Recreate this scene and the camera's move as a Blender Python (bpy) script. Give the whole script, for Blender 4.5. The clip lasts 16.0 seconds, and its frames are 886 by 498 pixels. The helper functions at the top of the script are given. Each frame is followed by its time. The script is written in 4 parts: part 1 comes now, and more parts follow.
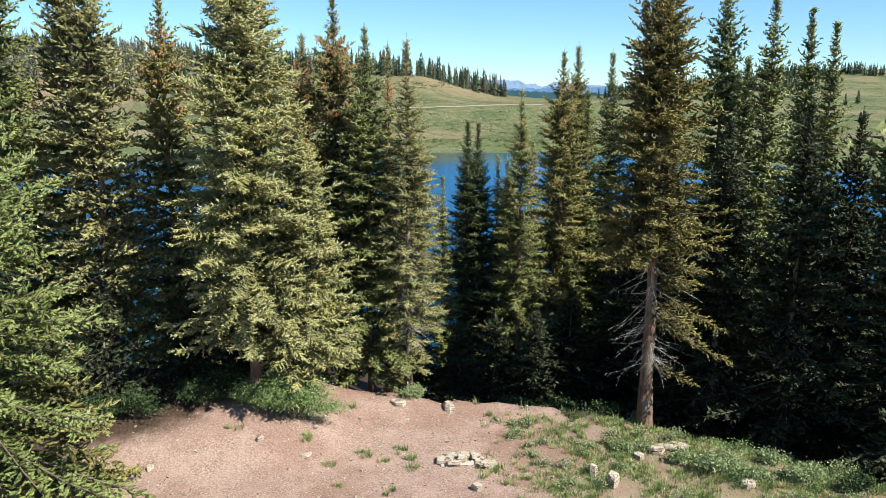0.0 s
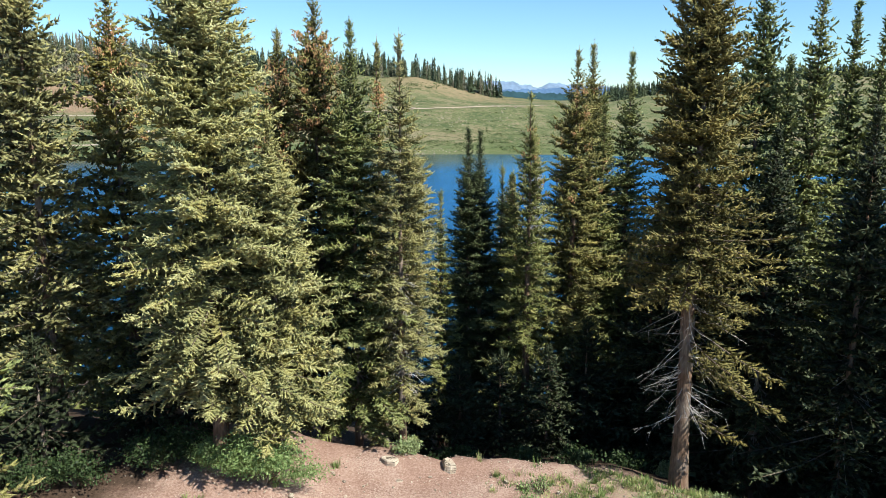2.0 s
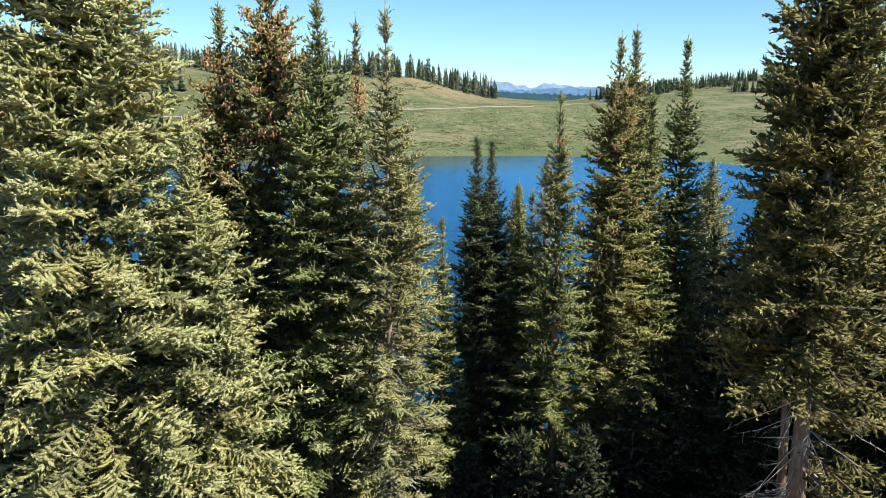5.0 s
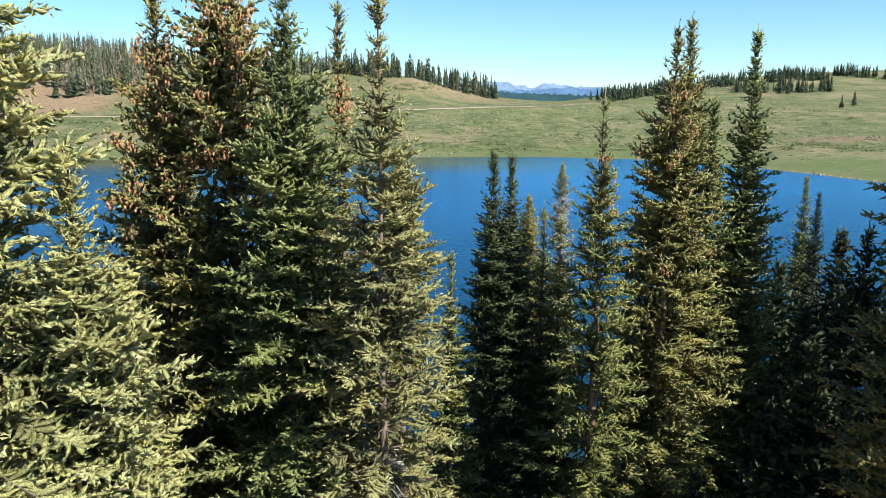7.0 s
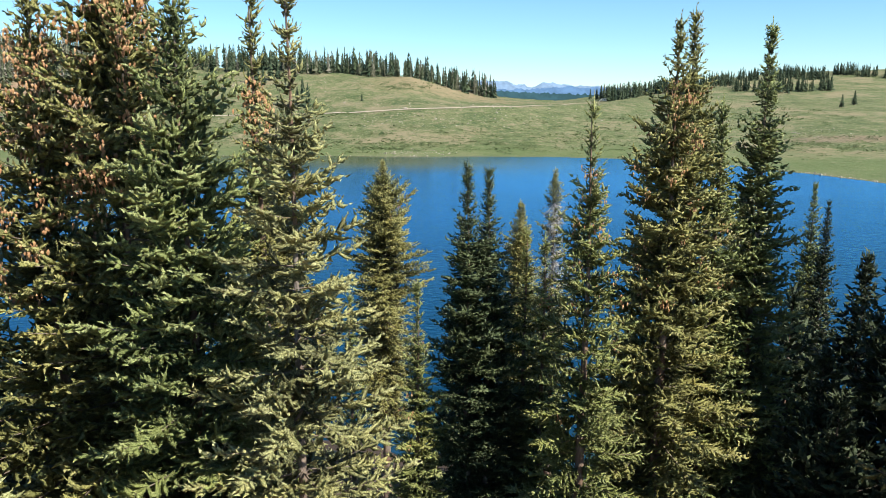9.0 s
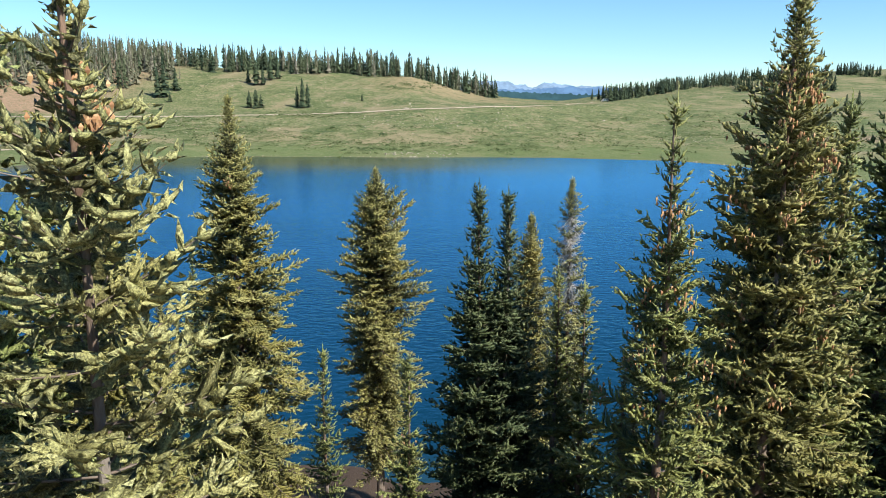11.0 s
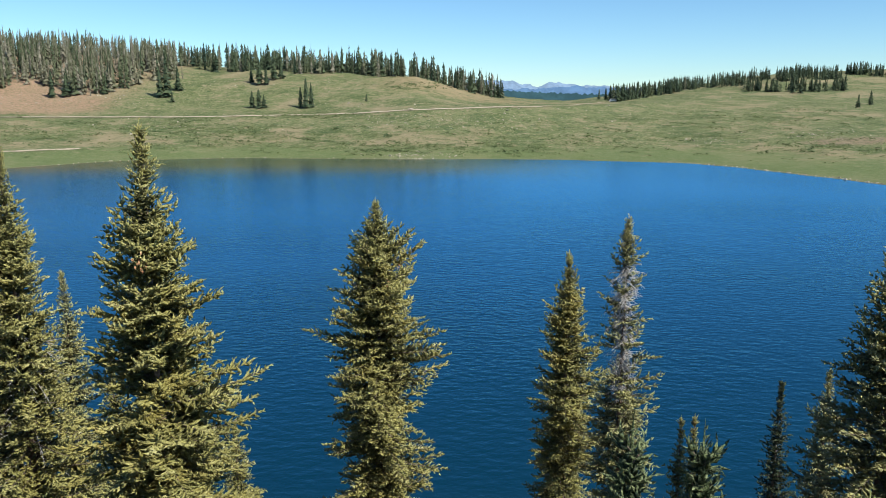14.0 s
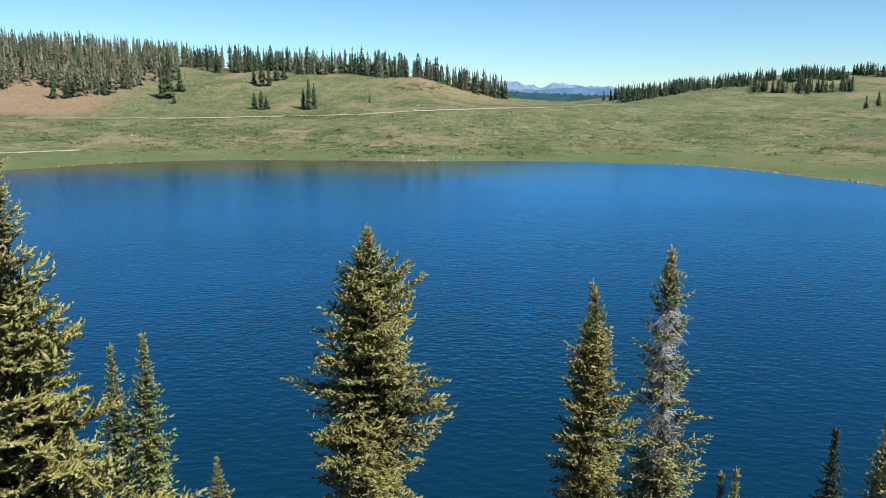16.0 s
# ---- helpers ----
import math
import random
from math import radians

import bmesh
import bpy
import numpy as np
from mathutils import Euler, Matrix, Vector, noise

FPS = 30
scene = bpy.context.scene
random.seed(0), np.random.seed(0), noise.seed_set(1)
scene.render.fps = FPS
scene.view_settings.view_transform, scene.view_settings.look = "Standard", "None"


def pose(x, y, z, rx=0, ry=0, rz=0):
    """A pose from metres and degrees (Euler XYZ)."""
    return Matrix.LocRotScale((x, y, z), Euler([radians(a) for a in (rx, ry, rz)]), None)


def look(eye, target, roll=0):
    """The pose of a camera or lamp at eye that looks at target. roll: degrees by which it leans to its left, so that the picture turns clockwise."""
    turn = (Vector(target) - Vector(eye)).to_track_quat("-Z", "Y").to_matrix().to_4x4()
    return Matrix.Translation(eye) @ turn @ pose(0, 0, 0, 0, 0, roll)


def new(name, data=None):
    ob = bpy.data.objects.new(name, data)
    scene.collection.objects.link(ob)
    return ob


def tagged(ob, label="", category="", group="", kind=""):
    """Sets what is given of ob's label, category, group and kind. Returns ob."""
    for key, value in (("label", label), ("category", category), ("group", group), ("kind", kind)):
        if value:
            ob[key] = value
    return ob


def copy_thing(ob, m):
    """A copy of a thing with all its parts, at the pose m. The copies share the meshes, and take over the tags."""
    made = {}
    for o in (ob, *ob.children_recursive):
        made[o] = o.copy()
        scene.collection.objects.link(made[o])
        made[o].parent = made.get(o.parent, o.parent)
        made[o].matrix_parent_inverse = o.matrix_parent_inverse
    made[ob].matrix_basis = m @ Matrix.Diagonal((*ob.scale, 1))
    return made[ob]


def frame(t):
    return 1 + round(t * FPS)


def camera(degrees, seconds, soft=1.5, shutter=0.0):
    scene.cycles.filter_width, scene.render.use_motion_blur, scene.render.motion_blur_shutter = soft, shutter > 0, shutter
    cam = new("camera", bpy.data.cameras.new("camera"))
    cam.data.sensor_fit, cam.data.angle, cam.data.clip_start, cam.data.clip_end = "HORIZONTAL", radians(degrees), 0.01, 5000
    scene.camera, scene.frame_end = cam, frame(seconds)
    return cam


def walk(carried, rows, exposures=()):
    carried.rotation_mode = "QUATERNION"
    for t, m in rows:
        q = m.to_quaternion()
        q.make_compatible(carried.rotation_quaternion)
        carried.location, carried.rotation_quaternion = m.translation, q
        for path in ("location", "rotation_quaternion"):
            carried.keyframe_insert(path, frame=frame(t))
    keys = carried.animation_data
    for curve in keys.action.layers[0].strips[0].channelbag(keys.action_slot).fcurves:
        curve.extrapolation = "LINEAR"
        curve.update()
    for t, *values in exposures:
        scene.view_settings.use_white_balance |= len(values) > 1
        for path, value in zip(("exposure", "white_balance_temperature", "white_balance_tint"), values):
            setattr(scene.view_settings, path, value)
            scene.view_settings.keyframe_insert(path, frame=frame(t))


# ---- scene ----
cam = camera(60.0, 16.0, soft=0.5)
PATH = [
    (0.0, pose(0.000, 0.000, 8.000, 78.451, 0, -0.010)),
    (0.5, pose(-0.035, 0.716, 7.996, 78.465, 0, -0.109)),
    (1.0, pose(-0.047, 1.415, 8.033, 78.488, 0, -0.194)),
    (1.5, pose(-0.068, 2.171, 8.043, 78.498, 0, -0.301)),
    (2.0, pose(-0.079, 2.934, 8.070, 78.520, 0, -0.374)),
    (2.5, pose(-0.094, 3.726, 8.076, 78.529, 0, -0.466)),
    (3.0, pose(-0.127, 4.525, 8.069, 78.541, 0, -0.546)),
    (3.5, pose(-0.168, 5.301, 8.071, 78.552, 0, -0.603)),
    (4.0, pose(-0.172, 6.143, 8.061, 78.566, 0, -0.691)),
    (6.5, pose(-0.317, 10.411, 8.112, 78.546, 0, -0.804)),
    (7.0, pose(-0.341, 11.274, 8.143, 78.563, 0, -0.805)),
    (7.5, pose(-0.353, 11.980, 8.166, 78.585, 0, -0.768)),
    (8.0, pose(-0.262, 12.500, 8.224, 78.584, 0, -0.783)),
    (8.5, pose(0.011, 12.843, 8.250, 78.534, 0, -0.815)),
    (9.0, pose(0.235, 13.215, 8.208, 78.500, 0, -0.835)),
    (11.5, pose(0.287, 17.972, 8.150, 78.512, 0, -0.732)),
    (12.0, pose(0.209, 18.972, 8.178, 78.494, 0, -0.690)),
    (12.5, pose(0.156, 19.966, 8.241, 78.474, 0, -0.639)),
    (13.0, pose(0.125, 20.965, 8.304, 78.463, 0, -0.558)),
    (13.5, pose(0.054, 21.919, 8.418, 78.461, 0, -0.489)),
    (14.0, pose(-0.010, 22.794, 8.529, 78.469, 0, -0.423)),
    (14.5, pose(-0.037, 23.644, 8.605, 78.475, 0, -0.357)),
    (15.0, pose(-0.083, 24.512, 8.648, 78.483, 0, -0.302)),
    (15.5, pose(-0.062, 25.390, 8.663, 78.515, 0, -0.227)),
    (16.0, pose(0.000, 26.291, 8.639, 78.523, 0, -0.155)),
]
walk(cam, PATH, [(0.0, 0.9, 6150, 4), (5.0, 0.94, 6150, 4), (8.0, 1.0, 6150, 4), (11.5, 0.91, 6150, 4), (13.5, 0.72, 6150, 4), (16.0, 0.68, 6150, 4)])

# ---- world, sun, exposure ----
SUN_TO = Vector((0.80, -0.60, 0.0)).normalized()
SUN_ELEV = radians(45)
world = bpy.data.worlds.new("clear_sky")
scene.world = world
world.use_nodes = True
wn = world.node_tree.nodes
sky = wn.new("ShaderNodeTexSky")
sky.sky_type = "NISHITA"
sky.sun_disc = False
sky.sun_elevation = SUN_ELEV
sky.sun_rotation = math.atan2(SUN_TO.x, SUN_TO.y)
sky.altitude = 1500
sky.air_density = 1.0
sky.dust_density = 0.0
sky.ozone_density = 3.0
wn["Background"].inputs["Strength"].default_value = 0.078
tint = wn.new("ShaderNodeMix")
tint.data_type, tint.blend_type = "RGBA", "MULTIPLY"
tint.inputs["Factor"].default_value = 1.0
tint.inputs["B"].default_value = (0.80, 0.97, 1.08, 1)
world.node_tree.links.new(sky.outputs[0], tint.inputs["A"])
world.node_tree.links.new(tint.outputs["Result"], wn["Background"].inputs["Color"])

sun_data = bpy.data.lights.new("sun", "SUN")
sun_data.energy = 5.0
sun_data.angle = radians(0.5)
sun_data.color = (1.0, 0.94, 0.84)
sun = new("sun", sun_data)
sun_dir = Vector((SUN_TO.x * math.cos(SUN_ELEV), SUN_TO.y * math.cos(SUN_ELEV), math.sin(SUN_ELEV)))
sun.matrix_world = look(sun_dir * 200, (0, 0, 0))


# ---- materials ----
class Mat:
    """A small helper round one node material."""

    def __init__(self, name, rough=0.8, spec=0.3):
        self.m = bpy.data.materials.new(name)
        self.m.use_nodes = True
        self.t = self.m.node_tree
        self.b = self.t.nodes["Principled BSDF"]
        self.b.inputs["Roughness"].default_value = rough
        self.b.inputs["Specular IOR Level"].default_value = spec
        self.coord = None

    def node(self, kind, **values):
        n = self.t.nodes.new(kind)
        for k, v in values.items():
            n.inputs[k].default_value = v
        return n

    def link(self, a, b):
        self.t.links.new(a, b)

    def pos(self):
        if self.coord is None:
            self.coord = self.t.nodes.new("ShaderNodeNewGeometry")
        return self.coord.outputs["Position"]

    def noise(self, scale, detail=4, rough=0.6, coord=None):
        n = self.node("ShaderNodeTexNoise", Scale=scale, Detail=detail, Roughness=rough)
        self.link(coord if coord is not None else self.pos(), n.inputs["Vector"])
        return n.outputs["Fac"]

    def ramp(self, fac, stops):
        r = self.t.nodes.new("ShaderNodeValToRGB")
        e = r.color_ramp.elements
        while len(e) < len(stops):
            e.new(0.5)
        for i, (p, c) in enumerate(stops):
            e[i].position, e[i].color = p, (*c, 1) if len(c) == 3 else c
        self.link(fac, r.inputs["Fac"])
        return r.outputs["Color"]

    def mix(self, fac, a, b, mode="MIX"):
        n = self.t.nodes.new("ShaderNodeMix")
        n.data_type, n.blend_type = "RGBA", mode
        for s, v in ((n.inputs["Factor"], fac), (n.inputs["A"], a), (n.inputs["B"], b)):
            if isinstance(v, (int, float)):
                s.default_value = v
            elif isinstance(v, tuple):
                s.default_value = (*v, 1)
            else:
                self.link(v, s)
        return n.outputs["Result"]

    def math(self, op, a, b=0.0):
        n = self.t.nodes.new("ShaderNodeMath")
        n.operation = op
        for i, v in enumerate((a, b)):
            if isinstance(v, (int, float)):
                n.inputs[i].default_value = v
            else:
                self.link(v, n.inputs[i])
        return n.outputs[0]

    def smooth(self, value, lo, hi):
        n = self.t.nodes.new("ShaderNodeMapRange")
        n.interpolation_type = "SMOOTHSTEP"
        self.link(value, n.inputs["Value"])
        n.inputs["From Min"].default_value, n.inputs["From Max"].default_value = lo, hi
        return n.outputs["Result"]

    def attr(self, name):
        n = self.t.nodes.new("ShaderNodeAttribute")
        n.attribute_name = name
        return n.outputs["Fac"]

    def color(self, c):
        if isinstance(c, tuple):
            self.b.inputs["Base Color"].default_value = (*c, 1)
        else:
            self.link(c, self.b.inputs["Base Color"])
        return self

    def bump(self, height, strength=0.5, distance=0.02):
        n = self.node("ShaderNodeBump", Strength=strength, Distance=distance)
        self.link(height, n.inputs["Height"])
        self.link(n.outputs["Normal"], self.b.inputs["Normal"])
        return self

    def translucent(self, c, amount):
        t = self.t.nodes.new("ShaderNodeBsdfTranslucent")
        self.link(c, t.inputs["Color"])
        mx = self.node("ShaderNodeMixShader", Fac=amount)
        self.link(self.b.outputs[0], mx.inputs[1])
        self.link(t.outputs[0], mx.inputs[2])
        self.link(mx.outputs[0], self.t.nodes["Material Output"].inputs["Surface"])
        return self


def needles(name, dark, mid, light, thin=0.12):
    m = Mat(name, 0.6, 0.3)
    c = m.ramp(m.attr("tone"), [(0.0, dark), (0.5, mid), (1.0, light)])
    big = m.noise(0.9, 2)
    c = m.mix(m.smooth(big, 0.45, 0.75), c, m.mix(0.5, c, (mid[0] * 1.3, mid[1] * 1.12, mid[2] * 0.8)))
    # single needles: noise paints the shade of the gaps dark, the blades pale
    fine = m.noise(100, 2, 0.6)
    c = m.mix(m.smooth(fine, 0.54, 0.38), c, m.mix(0.65, c, (dark[0] * 0.5, dark[1] * 0.5, dark[2] * 0.5)))
    c = m.mix(m.smooth(fine, 0.55, 0.68), c, m.mix(0.35, c, tuple(min(v * 1.4, 0.8) for v in light)))
    m.color(c)
    m.bump(fine, 0.8, 0.014)
    return m.translucent(c, thin).m


N_GREEN = needles("needles_green", (0.047, 0.061, 0.018), (0.240, 0.266, 0.083), (0.410, 0.414, 0.187))
# blue-green needles, darkened so that the wood's shade is in their colour
N_BLUE_SHADED = needles("needles_blue_green_shaded", (0.009, 0.014, 0.005), (0.044, 0.058, 0.022), (0.113, 0.130, 0.066))
N_PALE = needles("needles_pale", (0.108, 0.108, 0.041), (0.416, 0.402, 0.154), (0.568, 0.550, 0.294))
N_OLIVE = needles("needles_olive", (0.057, 0.056, 0.015), (0.283, 0.266, 0.081), (0.451, 0.400, 0.171))
N_GREY = needles("needles_grey_green", (0.076, 0.073, 0.031), (0.343, 0.326, 0.128), (0.475, 0.445, 0.220))
N_TAWNY = needles("needles_tawny", (0.066, 0.064, 0.020), (0.318, 0.290, 0.088), (0.500, 0.452, 0.195))
N_YOUNG = needles("needles_young", (0.060, 0.071, 0.017), (0.279, 0.293, 0.085), (0.412, 0.395, 0.177))
# darker copy of the green, part of the pair's shade put into it
N_GREEN_SHADED = needles("needles_green_shaded", (0.018, 0.030, 0.011), (0.085, 0.108, 0.042), (0.24, 0.265, 0.125))
N_BRONZE = needles("needles_bronze", (0.041, 0.041, 0.012), (0.196, 0.170, 0.049), (0.40, 0.335, 0.113))
N_FIR = needles("needles_fir", (0.042, 0.055, 0.013), (0.250, 0.298, 0.086), (0.385, 0.410, 0.180))

m = Mat("bark", 0.9, 0.15)
pv = m.t.nodes.new("ShaderNodeMapping")
pv.inputs["Scale"].default_value = (14, 14, 3.5)
m.link(m.pos(), pv.inputs["Vector"])
bn = m.noise(1.0, 6, 0.7, pv.outputs[0])
bl = m.noise(0.8, 3)
m.color(m.mix(m.smooth(bl, 0.4, 0.65), m.ramp(bn, [(0.3, (0.075, 0.043, 0.028)), (0.7, (0.26, 0.165, 0.112))]),
              m.ramp(bn, [(0.3, (0.10, 0.075, 0.060)), (0.72, (0.30, 0.25, 0.21))])))
m.bump(bn, 0.9, 0.03)
BARK = m.m

m = Mat("twig_wood", 0.9, 0.1)
m.color(m.ramp(m.noise(5.0, 3), [(0.3, (0.085, 0.062, 0.048)), (0.7, (0.22, 0.17, 0.135))]))
TWIG = m.m
m = Mat("dead_wood", 0.9, 0.1)
m.color(m.ramp(m.noise(4.0, 3), [(0.3, (0.25, 0.225, 0.205)), (0.7, (0.48, 0.44, 0.40))]))
DEAD = m.m
m = Mat("cone_scales", 0.7, 0.3)
m.color(m.ramp(m.attr("tone"), [(0.0, (0.20, 0.092, 0.040)), (0.6, (0.39, 0.205, 0.095)), (1.0, (0.52, 0.33, 0.175))]))
CONE = m.m


# ---- mesh helpers ----
def tri_mesh(name, verts, tris, mat, tone=None, smooth=False):
    verts = np.asarray(verts, np.float32)
    tris = np.asarray(tris, np.int32)
    me = bpy.data.meshes.new(name)
    me.vertices.add(len(verts))
    me.vertices.foreach_set("co", verts.ravel())
    me.loops.add(tris.size)
    me.loops.foreach_set("vertex_index", tris.ravel())
    me.polygons.add(len(tris))
    n = tris.shape[1]
    me.polygons.foreach_set("loop_start", np.arange(0, tris.size, n, dtype=np.int32))
    me.polygons.foreach_set("loop_total", np.full(len(tris), n, np.int32))
    me.polygons.foreach_set("use_smooth", np.full(len(tris), smooth))
    if tone is not None:
        a = me.attributes.new("tone", "FLOAT", "FACE")
        a.data.foreach_set("value", np.asarray(tone, np.float32))
    me.materials.append(mat)
    me.update(calc_edges=True)
    return me


def mesh_part(name, me, parent, label=""):
    ob = new(name, me)
    ob.parent = parent
    if label:
        tagged(ob, label)
    return ob


def part(name, bm, material, parent, label="", smooth=False):
    me = bpy.data.meshes.new(name)
    bm.to_mesh(me)
    bm.free()
    me.materials.append(material)
    if smooth:
        me.polygons.foreach_set("use_smooth", np.full(len(me.polygons), True))
    return mesh_part(name, me, parent, label)


def unit(v):
    return v / np.maximum(np.linalg.norm(v, axis=-1, keepdims=True), 1e-9)


def tubes(paths, radii, sides=3):
    """Tubes along paths (n, k, 3) with radii (n, k): verts and quads split to triangles."""
    n, k, _ = paths.shape
    tang = unit(np.gradient(paths, axis=1))
    ref = np.where(np.abs(tang[..., 2:3]) > 0.9, np.array([1.0, 0, 0]), np.array([0, 0, 1.0]))
    a = unit(np.cross(tang, ref))
    b = np.cross(tang, a)
    ang = np.arange(sides) * 2 * np.pi / sides
    ring = paths[:, :, None] + radii[:, :, None, None] * (np.cos(ang)[None, None, :, None] * a[:, :, None] + np.sin(ang)[None, None, :, None] * b[:, :, None])
    verts = ring.reshape(-1, 3)
    i = np.arange(n)[:, None, None] * k * sides
    j = np.arange(k - 1)[None, :, None] * sides
    s = np.arange(sides)[None, None, :]
    s2 = (s + 1) % sides
    v00, v01, v10, v11 = i + j + s, i + j + s2, i + j + sides + s, i + j + sides + s2
    tris = np.concatenate([np.stack([v00, v01, v11], -1).reshape(-1, 3), np.stack([v00, v11, v10], -1).reshape(-1, 3)])
    return verts, tris


# ---- the lie of the land ----
LAKE_Z = -15.0
EYE_Y, EYE_Z = 23.64, 8.61     # the hills over the lake are laid out as seen from this point


def u_at(px):
    return 0.98 * (px - 784) / 1358 + 0.006


COL = np.array([u_at(p) for p in (-900, -300, 0, 200, 380, 560, 740, 870, 1000, 1200, 1350, 1568, 2000, 2700)])
FAR = 1.272
SHORE_D = FAR * np.array([60, 120, 190, 211, 221, 219, 218, 216, 214, 207, 187, 157, 110, 60.0])
ROAD_D = FAR * np.array([240, 280, 300, 300, 305, 305, 300, 310, 330, 380, 420, 440, 460, 460.0])
ROAD_Z = EYE_Z + FAR * (np.array([2, 0, -0.6, -0.4, 0.0, 0.3, 2.4, 3.0, 2.7, 4.0, 7.0, 8.0, 8, 8.0]) - 8.56)
TOP_D = FAR * np.array([420, 470, 460, 450, 430, 410, 400, 455, 500, 525, 580, 610, 620, 620.0])
TOP_Z = EYE_Z + FAR * (np.array([38, 36, 33, 29, 22, 19.0, 16.3, 6.0, 2.6, 10.5, 21.0, 26.5, 32, 36.0]) - 8.56)


def curve(table, u):
    u = np.asarray(u, float)
    w = 0.02
    return (np.interp(u - w, COL, table) + 2 * np.interp(u, COL, table) + np.interp(u + w, COL, table)) / 4


def wavy(x, y, s, seed=0.0):
    return (np.sin(x / s + 1.3 * np.sin(y / (1.7 * s) + seed)) + np.sin(y / (0.8 * s) + 1.7 * np.sin(x / (1.3 * s) - seed) + 2 * seed)
            + 0.5 * np.sin((x + y) / (0.43 * s) + seed) + 0.5 * np.sin((x - 1.4 * y) / (0.37 * s) + 3 * seed)) / 3


def step(t):
    t = np.clip(t, 0, 1)
    return t * t * (3 - 2 * t)


def ground_z(x, y):
    x, y = np.asarray(x, float), np.asarray(y, float)
    # the near bank: a dirt shelf that breaks off and falls to the lake
    edge = np.interp(x, (-6, -2.6, -1.3, -0.6, -0.1, 0.5, 2.4, 4.2), (19.2, 18.95, 18.95, 18.7, 18.3, 18.65, 18.65, 18.0)) + 0.06 * np.sin(x * 5.1) - 0.75 * np.clip(x - 4.2, 0, 6) + 0.04 * np.clip(-3 - x, 0, 30)
    shelf = 0.05 * wavy(x, y, 1.3) + 0.035 * wavy(x, y, 0.5, 2) + 0.35 * np.exp(-((x + 1.0) / 2.0) ** 2 - ((y - 18.8) / 1.0) ** 2)
    shelf = shelf + 0.75 * step((-1.6 - x) / 2.6) * step((y - 14.6) / 2.6)
    fall = np.clip(y - edge, 0, None)
    bank = shelf - 0.6 * step(fall / 0.8) - 0.36 * np.clip(y - 19.6 + 0.75 * np.clip(x - 4.2, 0, 6) - 0.04 * np.clip(-3 - x, 0, 30), 0, None) + 0.12 * wavy(x, y, 4, 1) * step(fall / 6)
    bank = np.maximum(bank, -21.0)
    # the far side
    d = np.maximum(y - EYE_Y, 1.0)
    u = x / d
    ds, dr, dt = curve(SHORE_D, u), curve(ROAD_D, u), curve(TOP_D, u)
    ds = ds + 2.2 * wavy(x, y, 13, 3)
    zr, zt = curve(ROAD_Z, u), curve(TOP_Z, u)
    t1 = np.clip((d - ds) / (dr - ds), -0.4, 1)
    t2 = np.clip((d - dr) / (dt - dr), 0, 1)
    low = LAKE_Z + (zr - LAKE_Z) * (0.75 * t1 + 0.25 * np.where(t1 > 0, t1 * t1, t1))
    high = (zt - zr) * (0.5 * t2 + 0.5 * step(t2))
    beyond = np.clip(d - dt, 0, None)
    z = low + high - (zt + 30) * step(beyond / 900.0)
    land = step(t1 * 6)
    z = z + land * (0.55 * wavy(x, y, 9, 4) + 0.35 * wavy(x, y, 4, 5) + 1.0 * t2 * wavy(x, y, 24, 6)) * (1 - step(t1) * (1 - step(t2 * 5)) * 0.7)
    far = np.where(t1 < 0, LAKE_Z + 40 * np.maximum(t1, -0.4) * 0.4, z)
    return np.where(y < 84, bank, np.maximum(far, -21.0))


def far_place(px, d):
    x, y = u_at(px) * d, EYE_Y + d
    return x, y, float(ground_z(x, y))


# ---- ground, lake, distance ----
m = Mat("earth", 0.95, 0.1)
sep = m.t.nodes.new("ShaderNodeSeparateXYZ")
m.link(m.pos(), sep.inputs[0])
px_, py_, pz_ = sep.outputs
n_fine, n_mid, n_big = m.noise(22, 6, 0.7), m.noise(2.2, 5, 0.6), m.noise(0.35, 4, 0.6)
dirt = m.mix(m.smooth(n_fine, 0.35, 0.7), m.ramp(n_mid, [(0.3, (0.185, 0.106, 0.080)), (0.7, (0.36, 0.232, 0.178))]), (0.47, 0.345, 0.28))
dirt = m.mix(m.math("MULTIPLY", m.smooth(n_big, 0.42, 0.62), 0.55), dirt, m.ramp(n_fine, [(0.3, (0.15, 0.075, 0.052)), (0.7, (0.27, 0.155, 0.112))]))
litter = m.noise(48, 4, 0.65)
dirt = m.mix(m.math("MULTIPLY", m.smooth(litter, 0.62, 0.74), m.smooth(n_mid, 0.45, 0.65)), dirt, (0.12, 0.068, 0.048))
dirt = m.mix(m.math("MULTIPLY", m.smooth(litter, 0.36, 0.28), 0.6), dirt, (0.48, 0.36, 0.285))
duff = m.ramp(n_fine, [(0.3, (0.030, 0.020, 0.014)), (0.7, (0.10, 0.065, 0.045))])
turf = m.ramp(m.noise(7, 5, 0.7), [(0.3, (0.080, 0.110, 0.030)), (0.7, (0.21, 0.225, 0.080))])
wood_edge = m.math("ADD", py_, m.math("MULTIPLY", n_mid, 2.2))
c_near = m.mix(m.smooth(m.math("ADD", wood_edge, m.math("MULTIPLY", m.math("MAXIMUM", m.math("SUBTRACT", px_, 4.2), 0.0), 0.75)), 20.0, 21.2), dirt, duff)
west = m.math("MULTIPLY", m.smooth(m.math("ADD", px_, m.math("MULTIPLY", n_mid, 1.8)), -4.1, -5.0), m.smooth(m.math("ADD", m.math("SUBTRACT", py_, m.math("MULTIPLY", px_, 0.35)), m.math("MULTIPLY", n_mid, 1.2)), 18.6, 19.4))
c_near = m.mix(west, c_near, duff)
